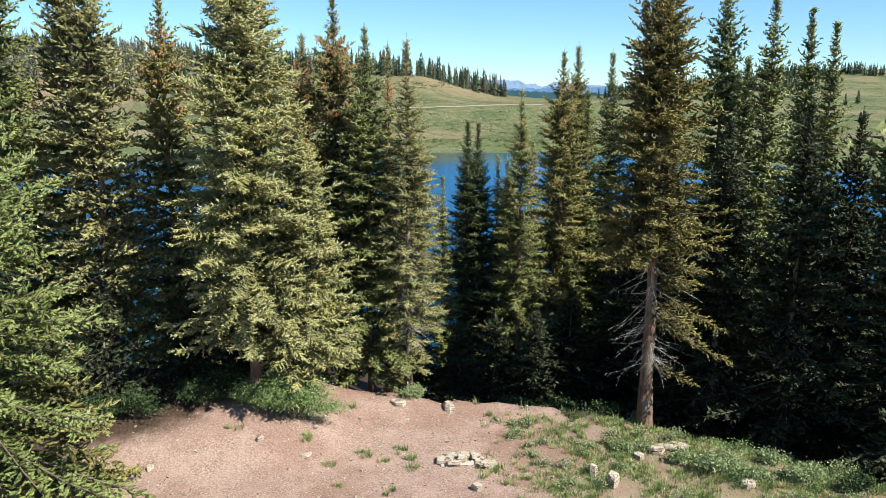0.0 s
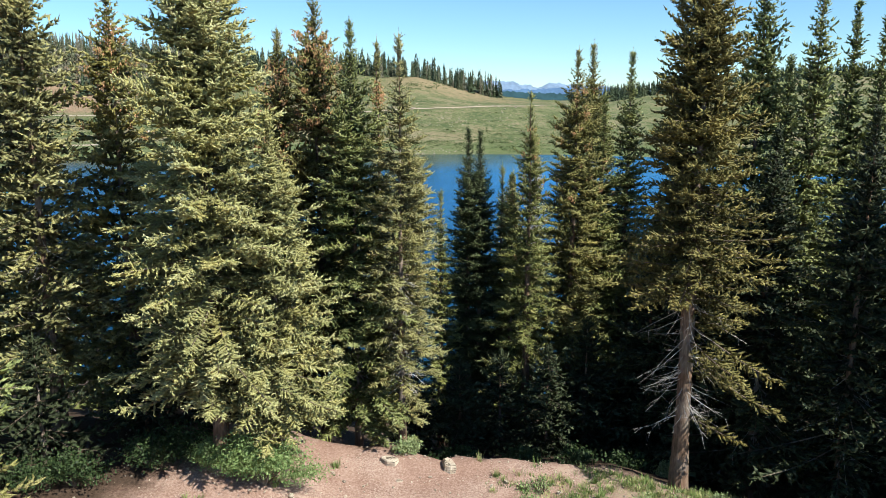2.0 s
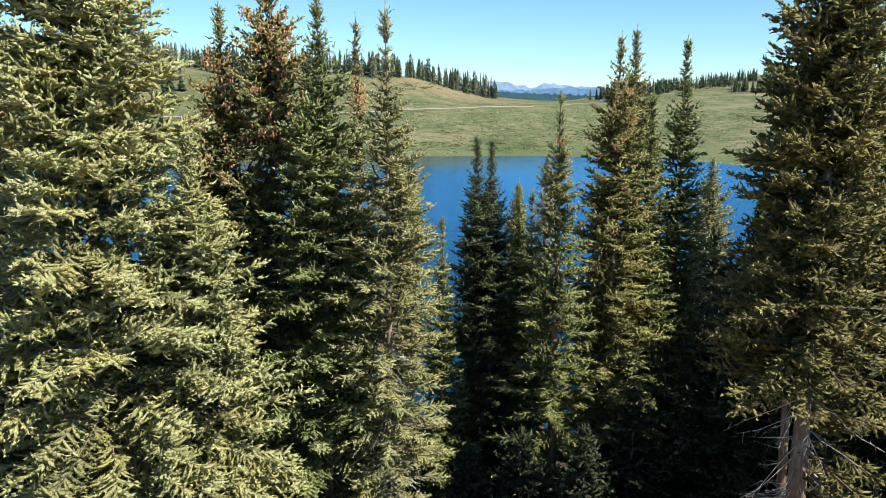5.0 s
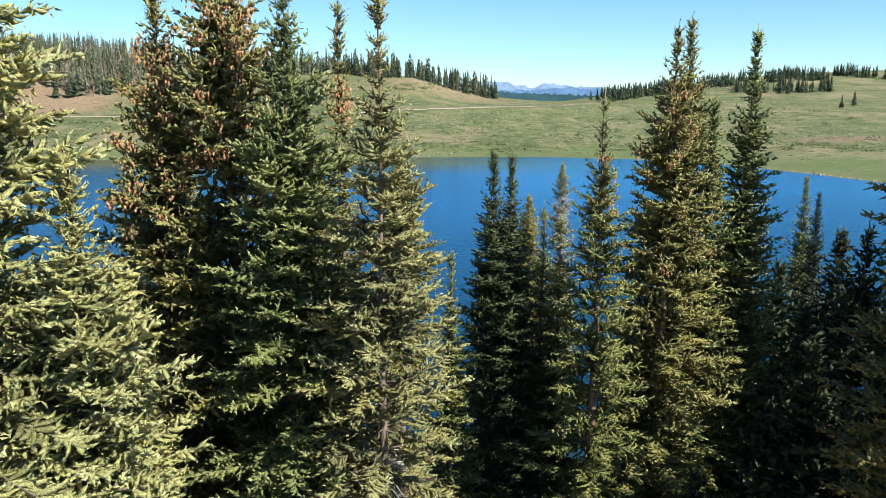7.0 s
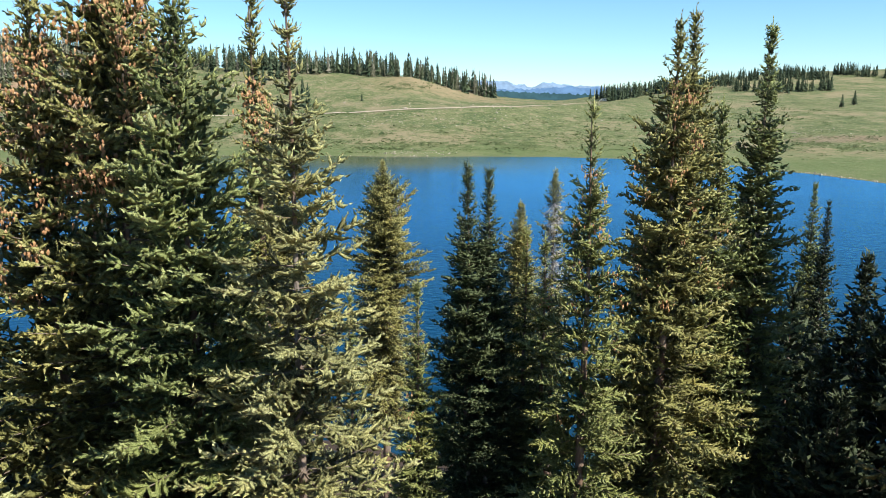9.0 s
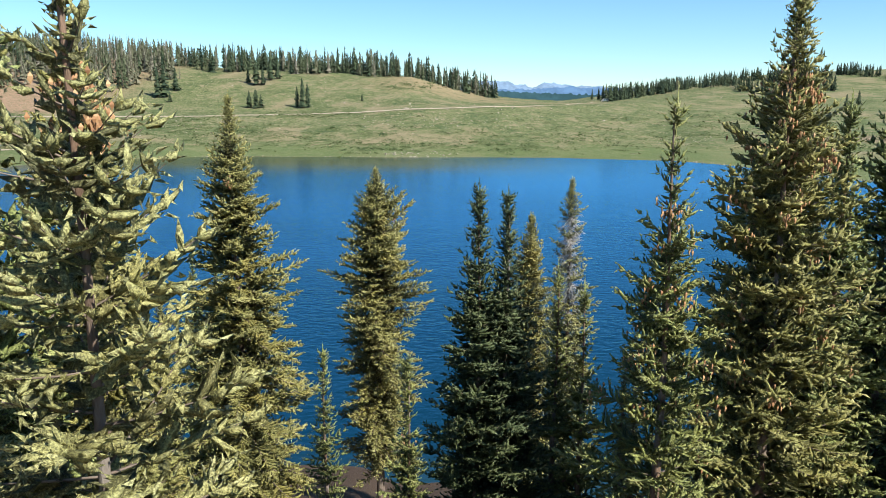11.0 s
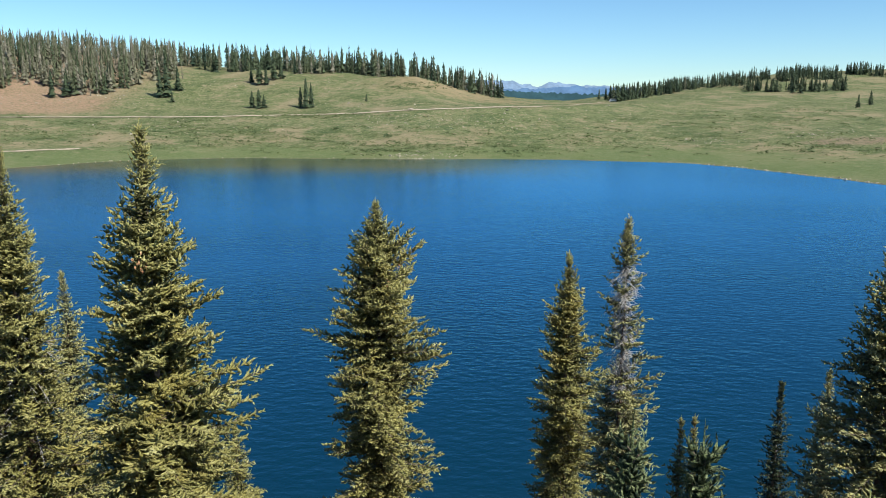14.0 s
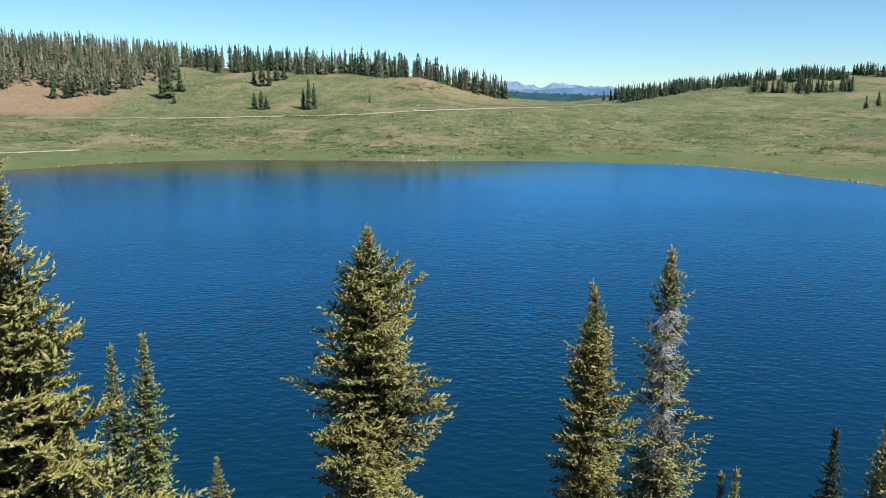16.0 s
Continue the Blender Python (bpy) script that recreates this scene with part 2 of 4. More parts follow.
grassy = m.math("ADD", m.math("MULTIPLY", px_, 0.22), m.math("MULTIPLY", n_mid, 1.6))
c_near = m.mix(m.math("MULTIPLY", m.math("MULTIPLY", m.smooth(grassy, 1.25, 1.95), m.smooth(py_, 19.0, 17.8)), m.smooth(n_fine, 0.44, 0.62)), c_near, turf)
f1, f2, f3 = m.noise(0.045, 6, 0.62), m.noise(0.22, 6, 0.65), m.noise(0.011, 4, 0.55)
f4 = m.noise(0.85, 5, 0.7)
mead = m.ramp(f1, [(0.34, (0.074, 0.096, 0.036)), (0.5, (0.116, 0.130, 0.054)), (0.66, (0.172, 0.158, 0.082))])
mead = m.mix(m.math("MULTIPLY", m.smooth(f2, 0.52, 0.68), 0.9), mead, (0.225, 0.182, 0.110))
mead = m.mix(m.smooth(f2, 0.46, 0.34), mead, (0.060, 0.086, 0.032))
mead = m.mix(m.math("MULTIPLY", m.smooth(f4, 0.54, 0.66), 0.75), mead, (0.29, 0.235, 0.155))
mead = m.mix(m.math("MULTIPLY", m.smooth(f4, 0.47, 0.36), 0.85), mead, (0.034, 0.050, 0.020))
dry = m.math("ADD", m.math("MULTIPLY", f3, 0.7), m.math("MULTIPLY", f1, 0.5))
mead = m.mix(m.math("MULTIPLY", m.smooth(dry, 0.60, 0.74), m.math("ADD", 0.25, m.math("MULTIPLY", f4, 0.6))), mead, (0.255, 0.195, 0.122))
# a lush strip along the water
wet = m.smooth(m.math("ADD", pz_, m.math("MULTIPLY", f2, 2.0)), -10.6, -12.6)
mead = m.mix(m.math("MULTIPLY", wet, 0.7), mead, (0.108, 0.132, 0.052))
# red scree below the left wood, tan knoll
red = m.math("MULTIPLY", m.smooth(m.math("ADD", px_, m.math("MULTIPLY", f1, 60)), -130, -165), m.smooth(m.math("ADD", pz_, m.math("MULTIPLY", f2, 3)), -1.2, 0.6))
mead = m.mix(m.math("MULTIPLY", red, m.math("ADD", 0.35, m.math("MULTIPLY", m.smooth(f4, 0.4, 0.6), 0.6))), mead, (0.30, 0.185, 0.128))
knoll = m.math("MULTIPLY", m.math("MULTIPLY", m.smooth(px_, -50, -15), m.smooth(px_, 62, 34)), m.smooth(m.math("ADD", py_, m.math("MULTIPLY", f1, 60)), 485, 530))
mead = m.mix(m.math("MULTIPLY", knoll, m.math("ADD", m.math("MULTIPLY", m.smooth(f2, 0.35, 0.6), 0.5), 0.3)), mead, (0.255, 0.185, 0.110))
# a bare stony hummock by the water
hx, hy = m.math("MULTIPLY", m.math("SUBTRACT", px_, 166.0), 0.034), m.math("MULTIPLY", m.math("SUBTRACT", py_, 322.0), 0.07)
bare = m.math("ADD", m.math("ADD", m.math("MULTIPLY", hx, hx), m.math("MULTIPLY", hy, hy)), m.math("MULTIPLY", f2, 1.2))
mead = m.mix(m.math("MULTIPLY", m.smooth(bare, 1.7, 0.9), 0.8), mead, m.ramp(f4, [(0.35, (0.10, 0.075, 0.045)), (0.65, (0.27, 0.20, 0.135))]))
shore = m.smooth(m.math("ADD", pz_, m.math("MULTIPLY", f2, 0.5)), -14.62, -14.84)
mead = m.mix(shore, mead, (0.15, 0.125, 0.08))
c = m.mix(m.smooth(py_, 84, 100), c_near, mead)
m.color(c)
rough_far = m.math("MULTIPLY", m.math("ADD", m.math("MULTIPLY", f2, 34.0), m.math("MULTIPLY", f4, 9.0)), m.smooth(py_, 84, 100))
m.bump(m.math("ADD", rough_far, m.math("ADD", m.math("ADD", n_fine, m.math("MULTIPLY", litter, 0.8)), m.math("MULTIPLY", n_mid, 1.6))), 0.75, 0.03)
EARTH = m.m

rows = np.concatenate([np.arange(-70, 8, 3.0), np.arange(8, 22, 0.2), np.arange(22, 80, 0.7), np.arange(80, 160, 8), np.arange(160, 860, 4.5),
                       np.geomspace(860, 4800, 50)])
cols = np.linspace(-1, 1, 171)
cols = np.sign(cols) * (0.45 * np.abs(cols) + 0.55 * np.abs(cols) ** 3) * 1.5
gx = cols[None, :] * (np.maximum(rows - 0.0, 0)[:, None] + 26)
gy = np.repeat(rows[:, None], len(cols), 1)
gz = ground_z(gx, gy)
nr, nc = gx.shape
idx = np.arange(nr * nc).reshape(nr, nc)
quads = np.stack([idx[:-1, :-1], idx[:-1, 1:], idx[1:, 1:], idx[1:, :-1]], -1).reshape(-1, 4)
ground = new("ground", tri_mesh("ground", np.stack([gx, gy, gz], -1).reshape(-1, 3), quads, EARTH, smooth=True))
tagged(ground, "pinkish dirt shelf and wooded bank with green meadow hills beyond", "ground", kind="structure")

m = Mat("lake_water", 0.12, 0.0)
sep = m.t.nodes.new("ShaderNodeSeparateXYZ")
m.link(m.pos(), sep.inputs[0])
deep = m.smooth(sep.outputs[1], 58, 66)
# far water brighter and bluer: the sky's reflection put into its base colour
far_sky_gain = m.smooth(m.math("ADD", sep.outputs[1], m.math("MULTIPLY", m.noise(0.015, 3, 0.5), 50)), 90, 290)
m.color(m.mix(deep, (0.012, 0.034, 0.040), m.mix(far_sky_gain, (0.0011, 0.0175, 0.029), (0.010, 0.058, 0.172))))
wv = m.t.nodes.new("ShaderNodeMapping")
wv.inputs["Scale"].default_value = (1.0, 1.7, 1.0)
wv.inputs["Rotation"].default_value = (0, 0, 0.5)
m.link(m.pos(), wv.inputs["Vector"])
w1, w2 = m.noise(0.95, 3, 0.5, wv.outputs[0]), m.noise(0.3, 3, 0.5, wv.outputs[0])
calm = m.smooth(m.noise(0.018, 3, 0.5), 0.40, 0.62)
body_colour = m.b.inputs["Base Color"].links[0].from_socket
# calm band off the far shore, the hills' olive reflection put into its colour
hill_mirror = m.smooth(m.math("ADD", sep.outputs[1], m.math("MULTIPLY", m.noise(0.012, 3, 0.5), 40)), 246, 298)
hill_mirror = m.math("MULTIPLY", hill_mirror, m.smooth(sep.outputs[0], 70, -20))
m.color(m.mix(m.math("MULTIPLY", hill_mirror, 0.9), body_colour, (0.050, 0.055, 0.022)))
sheen = m.smooth(m.math("ADD", sep.outputs[1], m.math("MULTIPLY", m.noise(0.02, 3, 0.5), 60)), 90, 260)
ruffle = m.math("MULTIPLY", m.math("SUBTRACT", 1.0, m.math("MULTIPLY", hill_mirror, 0.9)), m.math("SUBTRACT", 1.0, m.math("MULTIPLY", sheen, 0.72)))
m.bump(m.math("MULTIPLY", ruffle, m.math("MULTIPLY", m.math("ADD", w1, m.math("MULTIPLY", w2, 0.7)), m.math("ADD", m.math("MULTIPLY", calm, 0.45), 0.55))), 0.35, 0.38)
wavy_normal = m.b.inputs["Normal"].links[0].from_socket
gloss = m.node("ShaderNodeBsdfGlossy", Roughness=0.14)
m.link(m.mix(hill_mirror, (0.41, 0.77, 1.0), (0.80, 0.82, 0.66)), gloss.inputs["Color"])
m.link(wavy_normal, gloss.inputs["Normal"])
fres = m.node("ShaderNodeFresnel", IOR=1.85)
m.link(wavy_normal, fres.inputs["Normal"])
mx = m.t.nodes.new("ShaderNodeMixShader")
m.link(fres.outputs[0], mx.inputs[0])
m.link(m.b.outputs[0], mx.inputs[1])
m.link(gloss.outputs[0], mx.inputs[2])
m.link(mx.outputs[0], m.t.nodes["Material Output"].inputs["Surface"])
WATER = m.m
bm = bmesh.new()
bmesh.ops.create_grid(bm, x_segments=8, y_segments=8, size=1)
for v in bm.verts:
    v.co = Vector((v.co.x * 420, 194 + v.co.y * 156, LAKE_Z))
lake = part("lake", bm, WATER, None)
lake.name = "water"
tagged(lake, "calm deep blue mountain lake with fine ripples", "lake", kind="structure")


# far land is self-lit: the haze of distance is put into its colour
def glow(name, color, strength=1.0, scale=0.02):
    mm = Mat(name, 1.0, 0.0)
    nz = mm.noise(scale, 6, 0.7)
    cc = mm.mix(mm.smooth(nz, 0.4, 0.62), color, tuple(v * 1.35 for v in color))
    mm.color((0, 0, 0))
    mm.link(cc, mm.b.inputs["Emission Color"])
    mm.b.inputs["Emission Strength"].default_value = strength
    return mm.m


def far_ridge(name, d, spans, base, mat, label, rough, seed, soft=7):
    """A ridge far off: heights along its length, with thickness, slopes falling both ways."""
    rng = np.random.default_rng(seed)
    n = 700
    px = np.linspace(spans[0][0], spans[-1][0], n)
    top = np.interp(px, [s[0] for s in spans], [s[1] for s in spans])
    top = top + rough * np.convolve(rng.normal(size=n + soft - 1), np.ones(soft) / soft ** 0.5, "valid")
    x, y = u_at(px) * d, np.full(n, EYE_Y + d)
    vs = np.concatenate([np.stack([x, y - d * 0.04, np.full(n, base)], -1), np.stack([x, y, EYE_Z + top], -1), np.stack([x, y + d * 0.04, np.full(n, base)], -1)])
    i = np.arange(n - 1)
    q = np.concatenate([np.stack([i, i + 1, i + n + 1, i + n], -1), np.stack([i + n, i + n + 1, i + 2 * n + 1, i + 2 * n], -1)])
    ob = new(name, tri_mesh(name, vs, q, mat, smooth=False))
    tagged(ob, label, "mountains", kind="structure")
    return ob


def rise(row, d):
    return math.tan(radians(-11.57) - math.atan((row - 441) / 1358)) * d


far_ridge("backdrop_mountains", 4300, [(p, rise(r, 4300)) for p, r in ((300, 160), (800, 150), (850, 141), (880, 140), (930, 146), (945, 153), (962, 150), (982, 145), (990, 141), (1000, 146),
          (1030, 150), (1070, 152), (1110, 156), (1300, 158), (1700, 160))], -60, glow("haze_glow_rock", (0.19, 0.26, 0.37)), "hazy blue mesa and peak on the horizon", 4, 5)
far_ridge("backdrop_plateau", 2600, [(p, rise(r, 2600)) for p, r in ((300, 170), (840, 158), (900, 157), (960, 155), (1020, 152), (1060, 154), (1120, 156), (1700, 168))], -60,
          glow("haze_glow_plateau", (0.10, 0.17, 0.29)), "blue forested plateau in the distance", 2, 6)
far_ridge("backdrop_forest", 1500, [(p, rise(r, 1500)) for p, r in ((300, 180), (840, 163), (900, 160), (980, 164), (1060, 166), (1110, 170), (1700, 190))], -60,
          glow("haze_glow_forest", (0.035, 0.072, 0.085)), "dark distant conifer forest ridge", 1.1, 7, 2)


# ---- spruces ----
def spruce_data(seed, H, R, hb, leaf=1.0, gap=0.33, per=6, power=0.75, sag=18, lump=0.28, top_lean=0.0, lift=0.12, droop=0.16, bare=0.13, flat=16, knee=1.0, onesided=0.0, thin=(0.0, 0.0)):
    """One spruce of height H, crown radius R, crown from hb upwards: whorls of boughs, each a flat drooping
    spray of needle-clad twigs (tapered three-sided bodies) that bristle with short shoots."""
    rng = np.random.default_rng(seed)
    hs, az = [], []
    h = hb
    while h < H - 0.13:
        s = (h - hb) / (H - hb)
        k = per + int(rng.integers(-1, 2)) - (2 if s > 0.85 else 0)
        a0 = rng.uniform(0, 6.283)
        for i in range(k):
            hs.append(h + rng.uniform(-0.05, 0.05))
            az.append(a0 + 6.283 * i / k + rng.uniform(-0.35, 0.35))
        h += gap * rng.uniform(0.7, 1.3) * (1 - 0.60 * s)
    hs, az = np.array(hs), np.array(az)
    kept = (rng.uniform(size=len(hs)) > 0.06) & ((hs > onesided * H) | ((np.cos(az + 0.5) > 0.35) & (rng.uniform(size=len(hs)) < 0.55)))
    kept &= (hs < thin[0] * H) | (hs > thin[1] * H) | (rng.uniform(size=len(hs)) < 0.3)
    hs, az = hs[kept], az[kept]
    s = np.clip((hs - hb) / (H - hb), 0, 1)
    ph = rng.uniform(0, 6.283, 4)
    lumps = 1 + lump * (0.6 * np.sin(2 * az + 5 * s * 3 + ph[0]) * np.sin(9 * s + ph[1]) + 0.6 * np.sin(3 * az + 21 * s + ph[2]))
    down = (H - hs) / 1.0
    prof = np.minimum((1 - s) / knee, 1) ** power * (0.72 + 0.28 * step_np(s / 0.12)) * (0.40 + 0.60 * step_np(down / 1.8)) + 0.010
    stray = np.where(rng.uniform(size=len(s)) < 0.10, rng.uniform(1.05, 1.28, len(s)), 1.0)
    L = np.maximum(R * prof * lumps * rng.uniform(0.72, 1.10, len(s)) * stray, 0.085)
    th = np.radians(np.interp(s, [0, 0.35, 0.75, 1], [-sag, -7, 18, 52]) + rng.normal(0, 6, len(s)))
    n = len(s)
    dirh = np.stack([np.cos(az), np.sin(az), np.zeros(n)], -1)
    bend = lift * rng.uniform(0.3, 1.3, n)
    base = np.stack([top_lean * np.clip(hs / H, 0, 1) ** 2, np.zeros(n), hs], -1)

    def at(rr, k):
        p = base[k] + dirh[k] * (rr * L[k] * np.cos(th[k]))[..., None]
        p[..., 2] += L[k] * (rr * np.sin(th[k]) + bend[k] * (rr ** 2.4 - 0.45 * rr))
        return p

    r = np.linspace(0, 0.97, 4)
    kk = np.repeat(np.arange(n), 4).reshape(n, 4)
    paths = at(np.tile(r, (n, 1)), kk)
    rad = np.maximum(0.005, 0.009 * L[:, None] + 0.003) * (1 - 0.75 * r)[None, :]
    # twigs to both sides of each bough, longest near the stem, and a few rising from its back
    cnt = np.maximum(3, (L * (1 - bare) / (0.056 * leaf)).astype(int))
    k = np.repeat(np.arange(n), cnt * 2)
    pos = np.concatenate([np.repeat(np.linspace(1.0, bare, c), 2) for c in cnt])
    pos = np.clip(pos + rng.normal(0, 0.02, len(pos)), 0.08, 1.0)
    side = np.where(np.arange(len(k)) % 2 == 0, 1.0, -1.0)
    p0 = at(pos, k)
    tang = unit(at(np.minimum(pos + 0.02, 1.02), k) - at(pos - 0.02, k))
    lat = np.stack([-np.sin(az[k]), np.cos(az[k]), np.zeros(len(k))], -1)
    upv = np.cross(tang, lat)
    upv *= np.sign(upv[:, 2:3] + 1e-6)
    aa = np.radians(rng.uniform(32, 66, len(k)) * np.where(pos > 0.96, 0.35, 1))
    roll = np.radians(rng.normal(6, flat, len(k)) + np.where(rng.uniform(size=len(k)) < 0.14, 60, 0))
    d = tang * np.cos(aa)[:, None] + (lat * (side * np.cos(roll))[:, None] + upv * np.sin(roll)[:, None]) * np.sin(aa)[:, None]
    d[:, 2] -= droop * rng.uniform(0, 2, len(k))
    d = unit(d + rng.normal(0, 0.09, d.shape))
    fs = np.clip(0.42 + L[k] / 0.9, 0.5, 1.0)
    ln = np.clip((0.42 * L[k] * (1.03 - pos) + 0.075) * rng.uniform(0.6, 1.2, len(k)), 0.045, np.minimum(0.22 + 0.06 * leaf, 0.55 * L[k] + 0.03))
    # the leader and a few shoots round it
    n_top = 7
    ta = rng.uniform(0, 6.283, n_top)
    tz = np.concatenate([[H - 0.42], np.linspace(H - 0.40, H - 0.12, n_top - 1)])
    p0 = np.concatenate([p0, np.stack([top_lean * (tz / H) ** 2, 0 * tz, tz], -1)])
    td = np.stack([np.cos(ta) * 0.8, np.sin(ta) * 0.8, np.full(n_top, 0.6)], -1)
    td[0] = (0, 0, 1)
    d = np.concatenate([d, td])
    ln = np.concatenate([ln, [0.47], np.linspace(0.17, 0.08, n_top - 1)])
    k = np.concatenate([k, np.full(n_top, n - 1)])
    pos = np.concatenate([pos, np.full(n_top, 0.9)])
    fs = np.concatenate([fs, np.full(n_top, 0.6)])
    e1 = unit(np.cross(d, rng.normal(size=d.shape)))
    e2 = np.cross(d, e1)
    w = np.minimum(0.0265 * leaf * fs * rng.uniform(0.75, 1.2, len(k)), 0.3 * ln)[:, None]
    mid = p0 + d * (0.5 * ln)[:, None] - np.array([0, 0, 0.05]) * ln[:, None]
    tip = p0 + d * ln[:, None] + np.array([0, 0, 0.07]) * ln[:, None]
    ring = [e1 * math.cos(a) + e2 * math.sin(a) for a in (0.0, 2.094, 4.189)]
    coarse = leaf >= 1.12
    if coarse:
        body = np.stack([p0] + [mid + q_ * w for q_ in ring] + [tip], 1)
        bt = np.array([(0, 1, 2), (0, 2, 3), (0, 3, 1), (1, 4, 2), (2, 4, 3), (3, 4, 1)])
    else:
        body = np.stack([p0 + q_ * w * 0.6 for q_ in ring] + [mid + q_ * w for q_ in ring] + [tip], 1)
        bt = np.array([(0, 1, 4), (0, 4, 3), (1, 2, 5), (1, 5, 4), (2, 0, 3), (2, 3, 5), (3, 4, 6), (4, 5, 6), (5, 3, 6)])
    v = body.reshape(-1, 3)
    t = (np.arange(len(k))[:, None, None] * body.shape[1] + bt[None]).reshape(-1, 3)
    # older inner needles darker, deepened for the shade inside the crown
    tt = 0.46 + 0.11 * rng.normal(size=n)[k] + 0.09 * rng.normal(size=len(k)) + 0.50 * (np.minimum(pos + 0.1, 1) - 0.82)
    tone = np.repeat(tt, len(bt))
    # short shoots along each twig
    m_ = np.maximum(2, (ln / (0.046 * leaf)).astype(int))
    q = np.repeat(np.arange(len(k)), m_)
    f = np.concatenate([np.linspace(0.12, 0.95, c) for c in m_])
    c0 = p0[q] + d[q] * (f * ln[q])[:, None]
    out = unit(np.cross(d[q], rng.normal(size=(len(q), 3))) * (1, 1, 0.8) + (0, 0, 0.25))
    b = np.radians(rng.uniform(28, 62, len(q)))[:, None]
    fd = unit(d[q] * np.cos(b) + out * np.sin(b))
    g1 = unit(np.cross(fd, rng.normal(size=fd.shape)))
    g2 = np.cross(fd, g1)
    sl = (0.060 * leaf * np.sqrt(fs[q]) * rng.uniform(0.6, 1.35, len(q)))[:, None]
    sw = (0.0165 * leaf * fs[q] * rng.uniform(0.8, 1.25, len(q)))[:, None]
    shoot = np.stack([c0 - g1 * sw, c0 + g1 * sw, c0 + g2 * sw * 1.1 + fd * sl * 0.35, c0 + fd * sl], 1)
    st = np.array([(0, 1, 3)]) if coarse else np.array([(0, 2, 3), (2, 1, 3)])
    t = np.concatenate([t, (np.arange(len(q))[:, None, None] * 4 + st[None]).reshape(-1, 3) + len(v)])
    v = np.concatenate([v, shoot.reshape(-1, 3)])
    tone = np.concatenate([tone, np.repeat(tt[q] + 0.10 * rng.normal(size=len(q)) + 0.12 * f, len(st))])
    # shards for old twigs round the stem, near-black to stand in for inner shade
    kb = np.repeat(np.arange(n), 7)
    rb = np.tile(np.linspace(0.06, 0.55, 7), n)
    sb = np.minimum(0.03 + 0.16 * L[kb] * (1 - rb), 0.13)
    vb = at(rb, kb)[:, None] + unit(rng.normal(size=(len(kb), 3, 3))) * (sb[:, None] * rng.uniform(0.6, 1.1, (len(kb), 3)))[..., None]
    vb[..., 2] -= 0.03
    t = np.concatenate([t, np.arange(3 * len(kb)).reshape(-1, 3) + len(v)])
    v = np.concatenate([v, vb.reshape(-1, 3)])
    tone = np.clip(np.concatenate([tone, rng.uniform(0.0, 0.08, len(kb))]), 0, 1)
    return dict(paths=paths, rad=rad, v=v, t=t, tone=tone, hs=hs, s=s, az=az, L=L, at=at, rng=rng)


def step_np(t):
    t = np.clip(t, 0, 1)
    return t * t * (3 - 2 * t)


def trunk_mesh(H, r0, rng, lean=0.0):
    k = 14
    z = np.linspace(-0.25, H - 0.3, k)
    f = np.clip(z / H, 0, 1)
    p = np.stack([lean * f ** 2 + 0.02 * np.sin(z * 1.3 + rng.uniform(0, 6)) * f, 0.02 * np.cos(z * 1.1) * f, z], -1)[None]
    rr = (r0 * (1 - f) ** 1.3 + 0.006)
    rr[0:2] *= (1.35, 1.12)
    return tubes(p, rr[None], 9)


def cone_mesh_data(D, amount, lo=0.62):
    """Clusters of hanging cones under the upper branches."""
    rng = D["rng"]
    ks = np.where((D["s"] > lo) & (D["s"] < 0.90))[0]
    if len(ks) == 0:
        return None
    nests = max(4, amount // 10)
    k = rng.choice(ks, nests)
    nest = D["at"](rng.uniform(0.5, 0.98, nests), k)
    p = nest[rng.integers(0, nests, amount)] + rng.normal(0, 0.045, (amount, 3)) - (0, 0, 0.02)
    ln, w = rng.uniform(0.045, 0.07, amount), rng.uniform(0.012, 0.017, amount)
    ang = np.arange(3) * 2.094
    mid = p[:, None] + np.stack([np.cos(ang), np.sin(ang), np.zeros(3)], -1)[None] * w[:, None, None] - np.array([0, 0, 1.0]) * (ln * 0.4)[:, None, None]
    bot = p - np.array([0, 0, 1.0]) * ln[:, None]
    vs = np.concatenate([p[:, None], mid, bot[:, None]], 1).reshape(-1, 3)
    f = np.array([[0, 1, 2], [0, 2, 3], [0, 3, 1], [4, 2, 1], [4, 3, 2], [4, 1, 3]])
    ts = (np.arange(amount)[:, None, None] * 5 + f[None]).reshape(-1, 3)
    return vs, ts, np.repeat(np.clip(rng.normal(0.5, 0.25, amount), 0, 1), 6)


